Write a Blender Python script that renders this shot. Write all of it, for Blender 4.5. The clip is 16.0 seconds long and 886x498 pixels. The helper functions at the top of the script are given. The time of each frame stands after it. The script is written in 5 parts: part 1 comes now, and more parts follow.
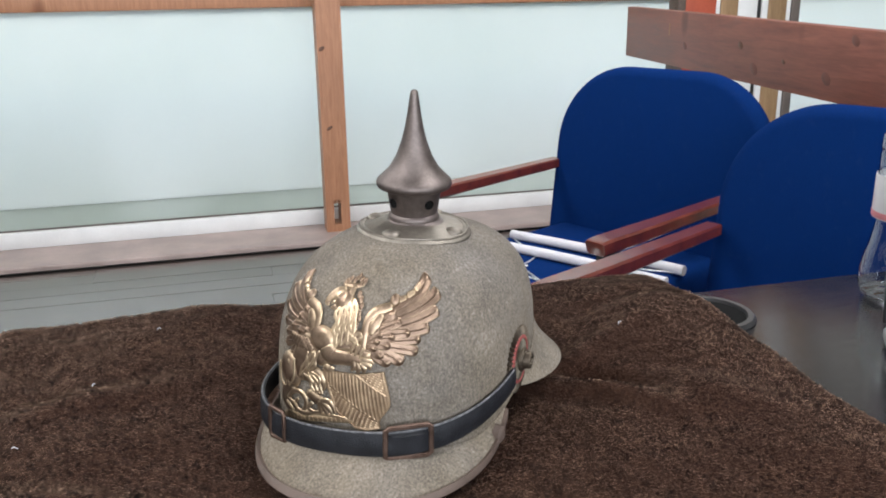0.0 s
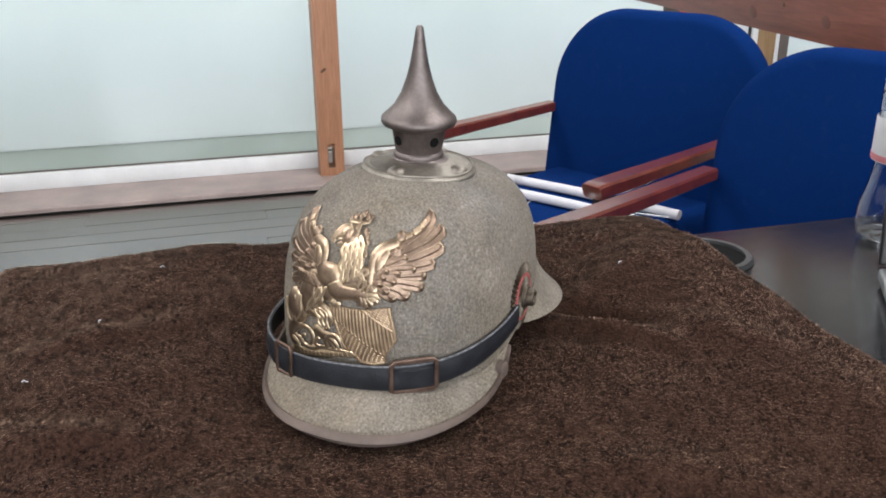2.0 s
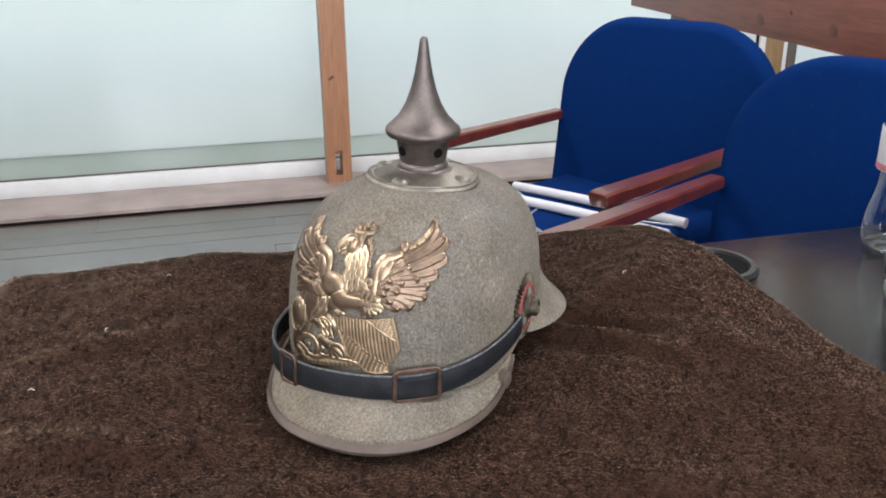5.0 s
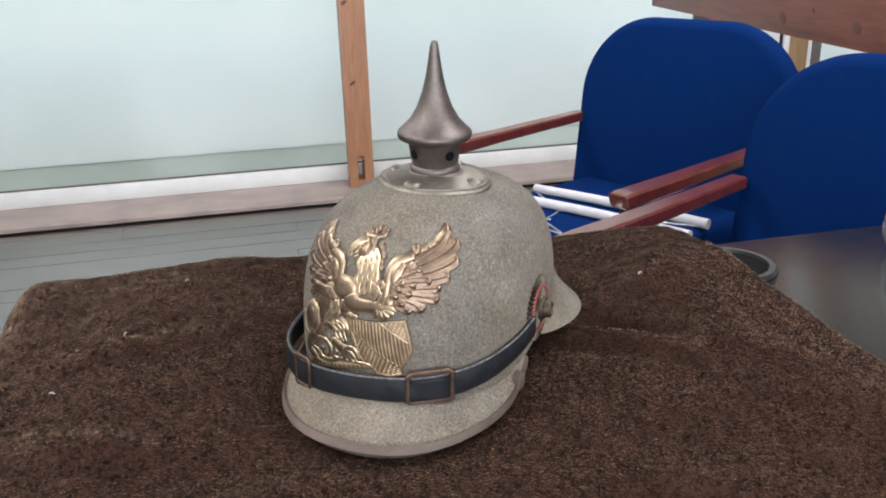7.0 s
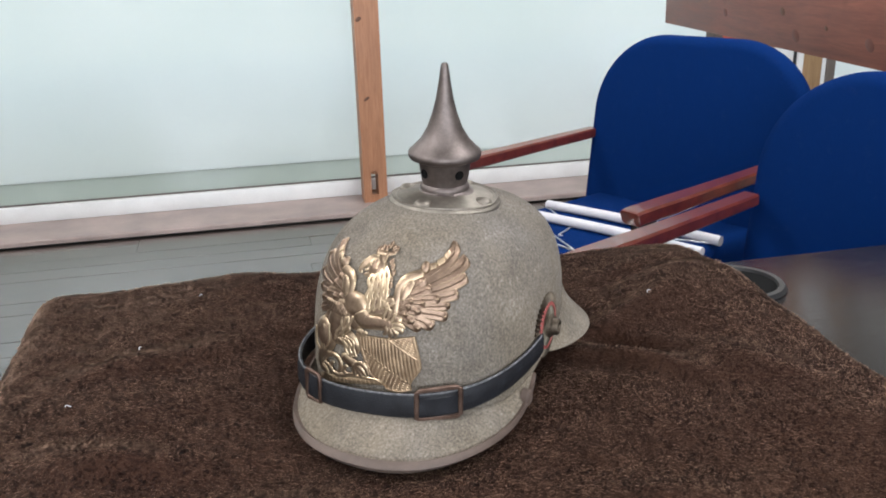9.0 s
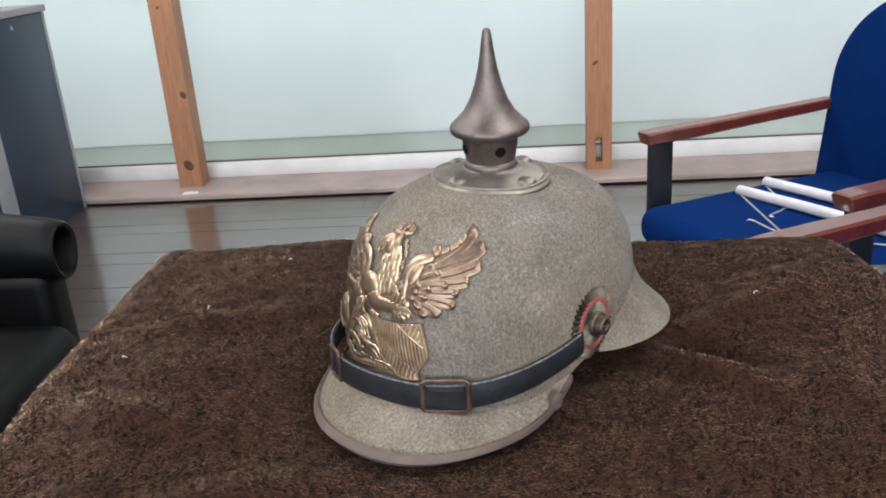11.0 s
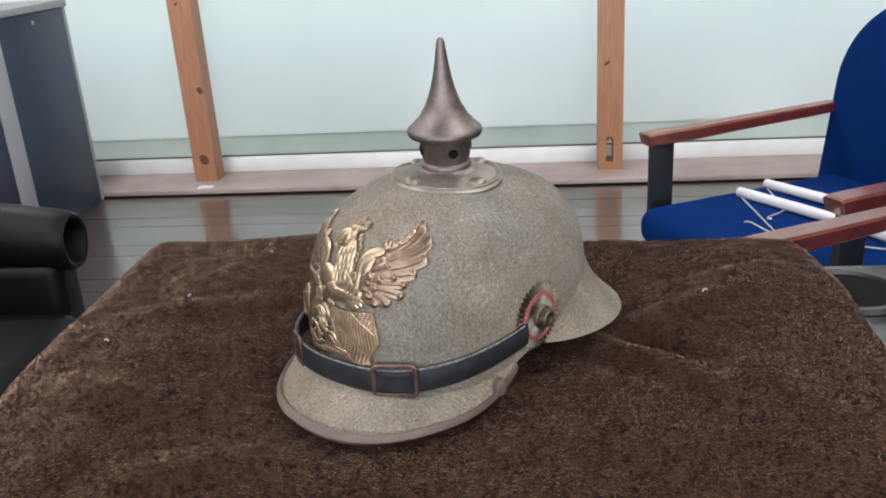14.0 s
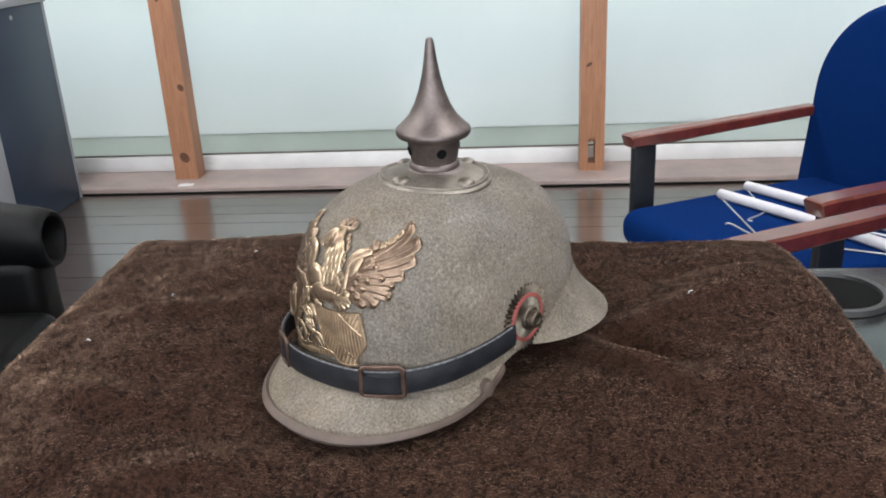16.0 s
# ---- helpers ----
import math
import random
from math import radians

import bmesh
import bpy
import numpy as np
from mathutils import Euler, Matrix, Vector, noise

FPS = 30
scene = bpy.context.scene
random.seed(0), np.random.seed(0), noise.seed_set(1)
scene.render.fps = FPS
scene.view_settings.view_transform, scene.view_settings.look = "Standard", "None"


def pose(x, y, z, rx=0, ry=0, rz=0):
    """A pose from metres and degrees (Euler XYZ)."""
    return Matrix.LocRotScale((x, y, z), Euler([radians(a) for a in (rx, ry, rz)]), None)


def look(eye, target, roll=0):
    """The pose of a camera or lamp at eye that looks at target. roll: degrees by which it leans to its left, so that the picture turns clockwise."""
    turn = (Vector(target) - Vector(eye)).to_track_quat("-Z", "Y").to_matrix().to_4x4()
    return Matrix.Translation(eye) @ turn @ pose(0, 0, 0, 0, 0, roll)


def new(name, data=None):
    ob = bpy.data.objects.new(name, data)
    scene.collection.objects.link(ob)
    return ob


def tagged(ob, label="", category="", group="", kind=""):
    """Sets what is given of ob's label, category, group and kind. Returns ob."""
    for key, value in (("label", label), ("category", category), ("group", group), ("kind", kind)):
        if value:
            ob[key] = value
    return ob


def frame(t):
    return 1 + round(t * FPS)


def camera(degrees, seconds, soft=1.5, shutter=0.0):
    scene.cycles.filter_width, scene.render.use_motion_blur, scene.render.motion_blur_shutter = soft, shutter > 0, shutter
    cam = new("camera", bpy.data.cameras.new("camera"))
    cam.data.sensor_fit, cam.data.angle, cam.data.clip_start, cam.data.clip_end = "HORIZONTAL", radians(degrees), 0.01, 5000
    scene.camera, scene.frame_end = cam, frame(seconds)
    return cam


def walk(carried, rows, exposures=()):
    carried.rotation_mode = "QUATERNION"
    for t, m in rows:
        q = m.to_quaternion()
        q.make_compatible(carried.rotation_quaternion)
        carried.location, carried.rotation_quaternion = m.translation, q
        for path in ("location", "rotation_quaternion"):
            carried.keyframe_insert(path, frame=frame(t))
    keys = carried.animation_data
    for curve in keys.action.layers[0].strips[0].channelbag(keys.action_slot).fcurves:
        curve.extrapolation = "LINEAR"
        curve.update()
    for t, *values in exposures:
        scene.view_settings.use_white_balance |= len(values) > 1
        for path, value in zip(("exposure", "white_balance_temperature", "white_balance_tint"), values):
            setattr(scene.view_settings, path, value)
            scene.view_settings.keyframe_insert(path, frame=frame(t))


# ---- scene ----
cam = camera(55.0, 16.0, 1.85)
PATH = [
    (0, (0.212, 0.798, 1.111), (0.699, 2.646, 0.523), -0.9),
    (0.5, (0.212, 0.802, 1.104), (0.743, 2.625, 0.475), -0.2),
    (1, (0.207, 0.801, 1.104), (0.719, 2.612, 0.426), -0.2),
    (1.5, (0.204, 0.8, 1.105), (0.701, 2.606, 0.404), -0.4),
    (2, (0.203, 0.796, 1.107), (0.695, 2.6, 0.398), -0.5),
    (2.5, (0.206, 0.797, 1.108), (0.693, 2.599, 0.391), -0.5),
    (3, (0.206, 0.795, 1.11), (0.686, 2.601, 0.398), -0.6),
    (3.5, (0.204, 0.794, 1.11), (0.686, 2.602, 0.405), -0.4),
    (6, (0.209, 0.792, 1.11), (0.667, 2.613, 0.421), -1.1),
    (6.5, (0.212, 0.79, 1.11), (0.651, 2.617, 0.424), -1.4),
    (7, (0.212, 0.789, 1.11), (0.634, 2.62, 0.425), -1.7),
    (7.5, (0.212, 0.786, 1.113), (0.619, 2.619, 0.423), -1.8),
    (8, (0.215, 0.782, 1.116), (0.608, 2.624, 0.442), -1.8),
    (8.5, (0.215, 0.781, 1.115), (0.606, 2.628, 0.456), -1.9),
    (9, (0.213, 0.781, 1.115), (0.608, 2.63, 0.463), -1.7),
    (9.5, (0.225, 0.788, 1.112), (0.601, 2.638, 0.452), -2.1),
    (10, (0.273, 0.809, 1.108), (0.442, 2.674, 0.404), -4.1),
    (10.2, (0.292, 0.832, 1.099), (0.341, 2.702, 0.391), -4.7),
    (12.3, (0.404, 0.767, 1.121), (0.147, 2.621, 0.418), -3.8),
    (12.5, (0.405, 0.769, 1.121), (0.172, 2.628, 0.421), -3.6),
    (13, (0.405, 0.772, 1.119), (0.161, 2.631, 0.423), -3.8),
    (13.5, (0.403, 0.777, 1.117), (0.159, 2.634, 0.416), -3.7),
    (14, (0.4, 0.78, 1.115), (0.17, 2.636, 0.408), -3.6),
    (14.5, (0.399, 0.78, 1.115), (0.171, 2.635, 0.405), -3.5),
    (15, (0.399, 0.78, 1.116), (0.194, 2.64, 0.41), -3.4),
    (15.5, (0.398, 0.781, 1.115), (0.205, 2.641, 0.406), -3.2),
    (16, (0.395, 0.782, 1.115), (0.21, 2.642, 0.405), -2.8),
]
walk(cam, [(t, look(eye, target, roll)) for t, eye, target, roll in PATH], exposures=[(0, 1.02, 6250, 10), (16, 1.02, 6250, 10)])

# ---- light ----
world = bpy.data.worlds.new("daylight")
scene.world = world
world.use_nodes = True
wn, wl = world.node_tree.nodes, world.node_tree.links
sky = wn.new("ShaderNodeTexSky")
sky.sky_type, sky.sun_disc = "NISHITA", False
sky.sun_elevation, sky.sun_rotation = radians(42), radians(20)
wn["Background"].inputs["Strength"].default_value = 0.15
wl.new(sky.outputs[0], wn["Background"].inputs["Color"])

sun = new("sun", bpy.data.lights.new("sun", "SUN"))
sun.data.energy, sun.data.angle, sun.data.color = 2.0, radians(12), (1.0, 0.96, 0.9)
sun.matrix_world = look((0, 0, 0), (0.3, -0.8, -0.75))


# unseen windows behind the camera, added to brighten helmet, blanket and chairs
def added_window_light(x, watts):
    ob = new("added_window_light", bpy.data.lights.new("added_window_light", "AREA"))
    ob.data.shape, ob.data.size, ob.data.size_y = "RECTANGLE", 3.3, 1.55
    ob.data.energy, ob.data.color = watts, (0.97, 0.98, 1.0)
    ob.matrix_world = look((x, -3.62, 1.7), (x, 0, 1.7))


added_window_light(-1.3, 66)
added_window_light(2.3, 48)


# lamps added on the unseen ceiling to light the room from above
def added_ceiling_light(x, y, watts):
    ob = new("ceiling_fill", bpy.data.lights.new("ceiling_fill", "AREA"))
    ob.data.shape, ob.data.size, ob.data.size_y = "RECTANGLE", 1.15, 0.24
    ob.data.energy, ob.data.color = watts, (1.0, 0.985, 0.96)
    ob.matrix_world = look((x, y, 2.83), (x, y + 0.001, 0))


for lx in (-1.6, 1.6):
    for ly in (-1.6, 1.0, 3.2):
        added_ceiling_light(lx, ly, 23 if lx < 0 else 21)


# ---- materials ----
class Mat:
    """A node material with a few short ways to lay noise over noise."""

    def __init__(self, name, rough=0.6, metal=0.0, spec=0.5):
        self.m = bpy.data.materials.new(name)
        self.m.use_nodes = True
        self.n, self.l = self.m.node_tree.nodes, self.m.node_tree.links
        self.b = self.n["Principled BSDF"]
        self.b.inputs["Roughness"].default_value = rough
        self.b.inputs["Metallic"].default_value = metal
        self.b.inputs["Specular IOR Level"].default_value = spec
        self.co = self.n.new("ShaderNodeTexCoord").outputs["Object"]

    def mapped(self, scale=(1, 1, 1), turn=(0, 0, 0)):
        mp = self.n.new("ShaderNodeMapping")
        mp.inputs["Scale"].default_value = scale
        mp.inputs["Rotation"].default_value = [radians(a) for a in turn]
        self.l.new(self.co, mp.inputs["Vector"])
        return mp.outputs[0]

    def noise(self, scale, detail=4, rough=0.55, co=None, distort=0.0):
        t = self.n.new("ShaderNodeTexNoise")
        t.inputs["Scale"].default_value, t.inputs["Detail"].default_value = scale, detail
        t.inputs["Roughness"].default_value, t.inputs["Distortion"].default_value = rough, distort
        self.l.new(co or self.co, t.inputs["Vector"])
        return t.outputs["Fac"]

    def ramp(self, fac, *stops):
        r = self.n.new("ShaderNodeValToRGB")
        while len(r.color_ramp.elements) < len(stops):
            r.color_ramp.elements.new(0.5)
        for e, (p, c) in zip(r.color_ramp.elements, stops):
            e.position = p
            e.color = (*c, 1) if len(c) == 3 else c
        self.l.new(fac, r.inputs["Fac"])
        return r.outputs["Color"]

    def mix(self, a, b, fac, kind="MIX"):
        x = self.n.new("ShaderNodeMix")
        x.data_type, x.blend_type = "RGBA", kind
        for sock, v in ((x.inputs["Factor"], fac), (x.inputs["A"], a), (x.inputs["B"], b)):
            if isinstance(v, (int, float)):
                sock.default_value = v
            elif isinstance(v, tuple):
                sock.default_value = (*v, 1)
            else:
                self.l.new(v, sock)
        return x.outputs["Result"]

    def math(self, op, a, b=0.0):
        x = self.n.new("ShaderNodeMath")
        x.operation = op
        for sock, v in zip(x.inputs, (a, b)):
            if isinstance(v, (int, float)):
                sock.default_value = v
            else:
                self.l.new(v, sock)
        return x.outputs[0]

    def colour(self, c):
        if isinstance(c, tuple):
            self.b.inputs["Base Color"].default_value = (*c, 1)
        else:
            self.l.new(c, self.b.inputs["Base Color"])
        return self

    def rough(self, fac, lo, hi):
        r = self.n.new("ShaderNodeMapRange")
        r.inputs["To Min"].default_value, r.inputs["To Max"].default_value = lo, hi
        self.l.new(fac, r.inputs["Value"])
        self.l.new(r.outputs[0], self.b.inputs["Roughness"])
        return self

    def bump(self, h, dist, strength=1.0):
        bp = self.n.new("ShaderNodeBump")
        bp.inputs["Distance"].default_value, bp.inputs["Strength"].default_value = dist, strength
        self.l.new(h, bp.inputs["Height"])
        self.l.new(bp.outputs[0], self.b.inputs["Normal"])
        return self

    def sheen(self, weight):
        """The soft bloom of a napped cloth."""
        self.b.inputs["Sheen Weight"].default_value = weight
        self.b.inputs["Sheen Roughness"].default_value = 0.24
        self.b.inputs["Sheen Tint"].default_value = (0.84, 0.545, 0.385, 1)

    def random(self):
        return self.n.new("ShaderNodeObjectInfo").outputs["Random"]


def felt_material(name, dark, mid, light, patchy=0.95, spec=0.15, nap=560):
    """Cropped wool: mixed light and dark hairs, cloudy wear and a little chalky dust."""
    a = Mat(name, 0.95, spec=spec)
    fine, coarse, blot = a.noise(1700, 2, 0.6), a.noise(nap, 5, 0.75), a.noise(26, 4)
    hair = a.noise(1.0, 3, 0.7, a.mapped((620, 620, 190)))
    c = a.ramp(coarse, (0.3, dark), (0.52, mid), (0.72, light))
    c = a.mix(c, a.ramp(fine, (0.35, (0.25, 0.24, 0.22)), (0.7, (1, 1, 1))), 0.40, "MULTIPLY")
    c = a.mix(c, a.ramp(hair, (0.34, (0.62, 0.60, 0.57)), (0.66, (1.30, 1.28, 1.24))), 0.5 * patchy, "MULTIPLY")
    c = a.mix(c, a.ramp(blot, (0.3, (0.72, 0.7, 0.66)), (0.7, (1.1, 1.08, 1.05))), patchy, "MULTIPLY")
    c = a.mix(c, a.ramp(a.noise(9, 4, 0.6), (0.35, (0.95, 0.96, 1.0)), (0.65, (1.06, 1.0, 0.9))), patchy, "MULTIPLY")
    c = a.mix(c, a.ramp(a.noise(260, 2, 0.5), (0.66, (0, 0, 0)), (0.78, (0.09, 0.085, 0.078))), patchy, "ADD")
    dust = a.math("MULTIPLY", a.ramp(a.noise(34, 5, 0.7), (0.56, (0, 0, 0)), (0.74, (1, 1, 1))), a.ramp(a.noise(330, 3, 0.6), (0.42, (0, 0, 0)), (0.62, (1, 1, 1))))
    c = a.mix(c, a.mix((0, 0, 0), (0.10, 0.098, 0.092), dust), patchy, "ADD")
    a.colour(c).bump(a.math("ADD", a.math("MULTIPLY", fine, 0.5), a.math("ADD", coarse, a.math("MULTIPLY", hair, 0.6))), 0.0009, 0.7)
    return a.m


def metal_material(name, dark, light, lo, hi, scale=70, bump=0.0003):
    a = Mat(name, 0.4, 1.0)
    n1, n2 = a.noise(scale, 5, 0.6), a.noise(scale * 7, 3, 0.6)
    c = a.ramp(n1, (0.3, dark), (0.65, light))
    c = a.mix(c, a.ramp(n2, (0.3, (0.7, 0.7, 0.7)), (0.7, (1, 1, 1))), 0.5, "MULTIPLY")
    a.colour(c).rough(n1, lo, hi).bump(n2, bump, 0.6)
    return a.m


def paint_material(name, c, rough=0.5, var=0.12, scale=6, bump=0.0004, spec=0.5):
    a = Mat(name, rough, spec=spec)
    n1, n2 = a.noise(scale, 5), a.noise(scale * 25, 3)
    d = tuple(v * (1 - 2 * var) for v in c)
    col = a.mix(a.ramp(n1, (0.3, d), (0.7, c)), a.ramp(n2, (0.35, (0.85, 0.85, 0.85)), (0.65, (1, 1, 1))), 0.5, "MULTIPLY")
    a.colour(col).rough(n1, max(rough - 0.1, 0.03), rough + 0.1).bump(n2, bump, 0.5)
    return a.m


def wood_material(name, dark, light, stretch, rough=0.4, grain=30, knots=False, bump=0.0005, coat=0.0, spec=0.5):
    a = Mat(name, rough, spec=spec)
    co = a.mapped(stretch)
    n1, n2, n3 = a.noise(grain, 6, 0.6, co, 0.6), a.noise(grain * 5, 3, 0.6, co), a.noise(2.2, 3)
    c = a.ramp(n1, (0.28, dark), (0.7, light))
    c = a.mix(c, a.ramp(n2, (0.3, (0.7, 0.68, 0.66)), (0.7, (1, 1, 1))), 0.5, "MULTIPLY")
    c = a.mix(c, a.ramp(n3, (0.3, (0.8, 0.78, 0.76)), (0.7, (1.08, 1.05, 1.02))), 0.6, "MULTIPLY")
    if knots:
        v = a.n.new("ShaderNodeTexVoronoi")
        v.inputs["Scale"].default_value = 4.2
        a.l.new(a.mapped((1.0, 1.0, 0.55)), v.inputs["Vector"])
        c = a.mix(c, a.ramp(v.outputs["Distance"], (0.0, (0.25, 0.16, 0.1)), (0.09, (0.45, 0.33, 0.24)), (0.16, (1, 1, 1))), 0.85, "MULTIPLY")
    a.colour(c).rough(n1, max(rough - 0.08, 0.05), rough + 0.12).bump(n1, bump, 0.5)
    a.b.inputs["Coat Weight"].default_value = coat
    a.b.inputs["Coat IOR"].default_value = 2.4 if coat == 1.0 else 1.6
    a.b.inputs["Coat Roughness"].default_value = 0.16
    return a.m


FELT = felt_material("field_grey_felt", (0.140, 0.127, 0.113), (0.250, 0.228, 0.206), (0.385, 0.358, 0.330))


def brass_material(name, dark, flat_tone, worn_glint_tone, lo, hi, wear=0.9):
    """Old gilding: dull brown flats, grime in patches; wear and highlights coloured onto raised edges, shade into
    recesses.
    """
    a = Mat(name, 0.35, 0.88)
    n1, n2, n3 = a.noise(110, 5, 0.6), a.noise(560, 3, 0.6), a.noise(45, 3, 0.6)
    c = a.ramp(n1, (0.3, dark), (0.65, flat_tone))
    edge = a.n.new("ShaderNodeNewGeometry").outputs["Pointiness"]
    # worn gold and painted highlight together, along the raised edges
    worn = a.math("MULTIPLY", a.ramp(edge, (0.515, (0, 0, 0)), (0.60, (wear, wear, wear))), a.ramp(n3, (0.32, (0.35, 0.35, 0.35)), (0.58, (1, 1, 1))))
    c = a.mix(c, worn_glint_tone, worn)
    # shade painted dark into the creases
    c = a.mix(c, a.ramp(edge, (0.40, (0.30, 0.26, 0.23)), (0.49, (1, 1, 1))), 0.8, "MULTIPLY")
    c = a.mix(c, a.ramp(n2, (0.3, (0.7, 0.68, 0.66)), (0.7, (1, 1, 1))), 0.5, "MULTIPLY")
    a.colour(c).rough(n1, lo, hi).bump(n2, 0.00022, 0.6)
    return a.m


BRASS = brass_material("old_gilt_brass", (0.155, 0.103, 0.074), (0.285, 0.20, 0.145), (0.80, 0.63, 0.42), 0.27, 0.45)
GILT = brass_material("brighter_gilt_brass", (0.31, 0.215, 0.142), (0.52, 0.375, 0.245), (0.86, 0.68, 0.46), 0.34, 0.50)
BRONZE = metal_material("bronzed_steel", (0.13, 0.108, 0.10), (0.22, 0.185, 0.175), 0.42, 0.6, 60)
PLATE = metal_material("dull_painted_steel", (0.20, 0.175, 0.15), (0.32, 0.29, 0.25), 0.45, 0.62, 80)
IRON = metal_material("browned_iron", (0.11, 0.070, 0.055), (0.23, 0.155, 0.125), 0.4, 0.62, 120)


def strap_material():
    a = Mat("black_strap_leather", 0.42, spec=0.25)
    n1, n2, n3 = a.noise(70, 5, 0.65), a.noise(900, 3), a.noise(22, 4, 0.7, None, 1.2)
    c = a.ramp(n1, (0.3, (0.008, 0.0085, 0.0105)), (0.7, (0.019, 0.020, 0.0245)))
    c = a.mix(c, (0.12, 0.12, 0.125), a.ramp(n3, (0.64, (0, 0, 0)), (0.78, (0.4, 0.4, 0.4))))
    a.colour(c).rough(n1, 0.3, 0.6).bump(a.math("ADD", n1, n2), 0.0007, 0.6)
    return a.m


STRAP = strap_material()
SCUFF = paint_material("scuffed_leather", (0.22, 0.22, 0.235), 0.7, 0.4, 300)
EDGE = paint_material("brown_edging", (0.135, 0.095, 0.077), 0.6, 0.2, 60, 0.0004)
# near-black paint; on the hole discs it stands in for shade
DARK = paint_material("dark_recess", (0.006, 0.006, 0.006), 0.9, 0.1, 40, 0.0, 0.1)
PLEAT = metal_material("dark_tarnished_brass", (0.075, 0.060, 0.047), (0.19, 0.155, 0.12), 0.45, 0.62, 160)
RED = paint_material("faded_red_paint", (0.36, 0.085, 0.075), 0.6, 0.2, 200)
SILVERED = metal_material("tarnished_silver", (0.11, 0.095, 0.075), (0.27, 0.24, 0.19), 0.42, 0.6, 200)
TABLE = wood_material("black_ash_laminate", (0.006, 0.006, 0.007), (0.014, 0.014, 0.016), (1, 9, 1), 0.16, 26, bump=0.0001, spec=0.62)
BLACK_PLASTIC = paint_material("black_plastic", (0.018, 0.018, 0.019), 0.35, 0.1, 40, 0.0001)
BLACK_METAL = paint_material("black_steel", (0.014, 0.016, 0.02), 0.4, 0.1, 30, 0.0001)
CHAIR_BLUE = felt_material("blue_chair_fabric", (0.0030, 0.0205, 0.108), (0.0038, 0.0262, 0.139), (0.0050, 0.033, 0.173), 0.12, 0.03)
MAHOGANY = wood_material("red_varnished_wood", (0.085, 0.014, 0.008), (0.19, 0.036, 0.020), (1, 1, 1), 0.3, 25, coat=0.9)
PINE = wood_material("orange_pine", (0.31, 0.135, 0.068), (0.47, 0.235, 0.13), (9, 9, 0.7), 0.45, 9, True)
KNOT = wood_material("pine_knot", (0.07, 0.028, 0.014), (0.16, 0.068, 0.034), (1, 1, 1), 0.5, 60)
BOARD = wood_material("red_brown_board", (0.160, 0.048, 0.032), (0.30, 0.106, 0.074), (1, 0.5, 6), 0.45, 9, True)
STAIN = wood_material("stained_board", (0.115, 0.036, 0.026), (0.215, 0.078, 0.055), (1, 0.5, 6), 0.5, 9)
WHITE = paint_material("white_paint", (0.84, 0.84, 0.84), 0.45, 0.06, 8)
LEDGE = paint_material("worn_brown_ledge", (0.46, 0.36, 0.33), 0.4, 0.2, 5)
WALL = paint_material("plain_wall_paint", (0.62, 0.61, 0.57), 0.8, 0.05, 3)
CEIL = paint_material("ceiling_paint", (0.75, 0.75, 0.73), 0.85, 0.04, 3)
FLOOR = wood_material("dark_stained_boards", (0.035, 0.023, 0.019), (0.085, 0.056, 0.046), (0.7, 8, 1), 0.3, 14, coat=1.0)
CABINET = paint_material("slate_blue_laminate", (0.020, 0.038, 0.073), 0.4, 0.15, 4)
NAVY = paint_material("navy_laminate", (0.012, 0.022, 0.07), 0.45, 0.15, 4)
GREY_EDGE = paint_material("pale_grey_edging", (0.36, 0.37, 0.40), 0.5, 0.06, 6)
LEATHER = paint_material("black_leather", (0.004, 0.004, 0.0045), 0.45, 0.2, 25, 0.0008, 0.16)
ORANGE = paint_material("red_orange_paint", (0.50, 0.10, 0.05), 0.55, 0.15, 6)
TAN = wood_material("tan_board", (0.26, 0.16, 0.08), (0.40, 0.26, 0.14), (6, 6, 0.7), 0.5, 8)
GREY_BROWN = paint_material("grey_brown_paint", (0.16, 0.13, 0.115), 0.6, 0.15, 8)
PINK = paint_material("pink_plastic", (0.62, 0.22, 0.25), 0.4, 0.06, 60)
RED_INK = paint_material("red_ink", (0.40, 0.05, 0.07), 0.5, 0.06, 60)
LABEL = paint_material("milky_label", (0.70, 0.69, 0.72), 0.45, 0.05, 60)
SILVER = metal_material("brushed_silver", (0.5, 0.5, 0.5), (0.68, 0.68, 0.68), 0.3, 0.42)
SCREEN = paint_material("unlit_screen", (0.10, 0.11, 0.125), 0.25, 0.05, 10, 0.0)
FOAM = paint_material("white_foam_tube", (0.72, 0.70, 0.74), 0.7, 0.05, 40)
WIRE = metal_material("white_coated_wire", (0.6, 0.6, 0.62), (0.8, 0.8, 0.82), 0.35, 0.5)


def glass_material(name, tint, rough=0.0):
    a = Mat(name, rough, spec=0.5)
    a.b.inputs["Transmission Weight"].default_value = 1.0
    a.b.inputs["IOR"].default_value = 1.45
    a.colour(tint)
    return a.m


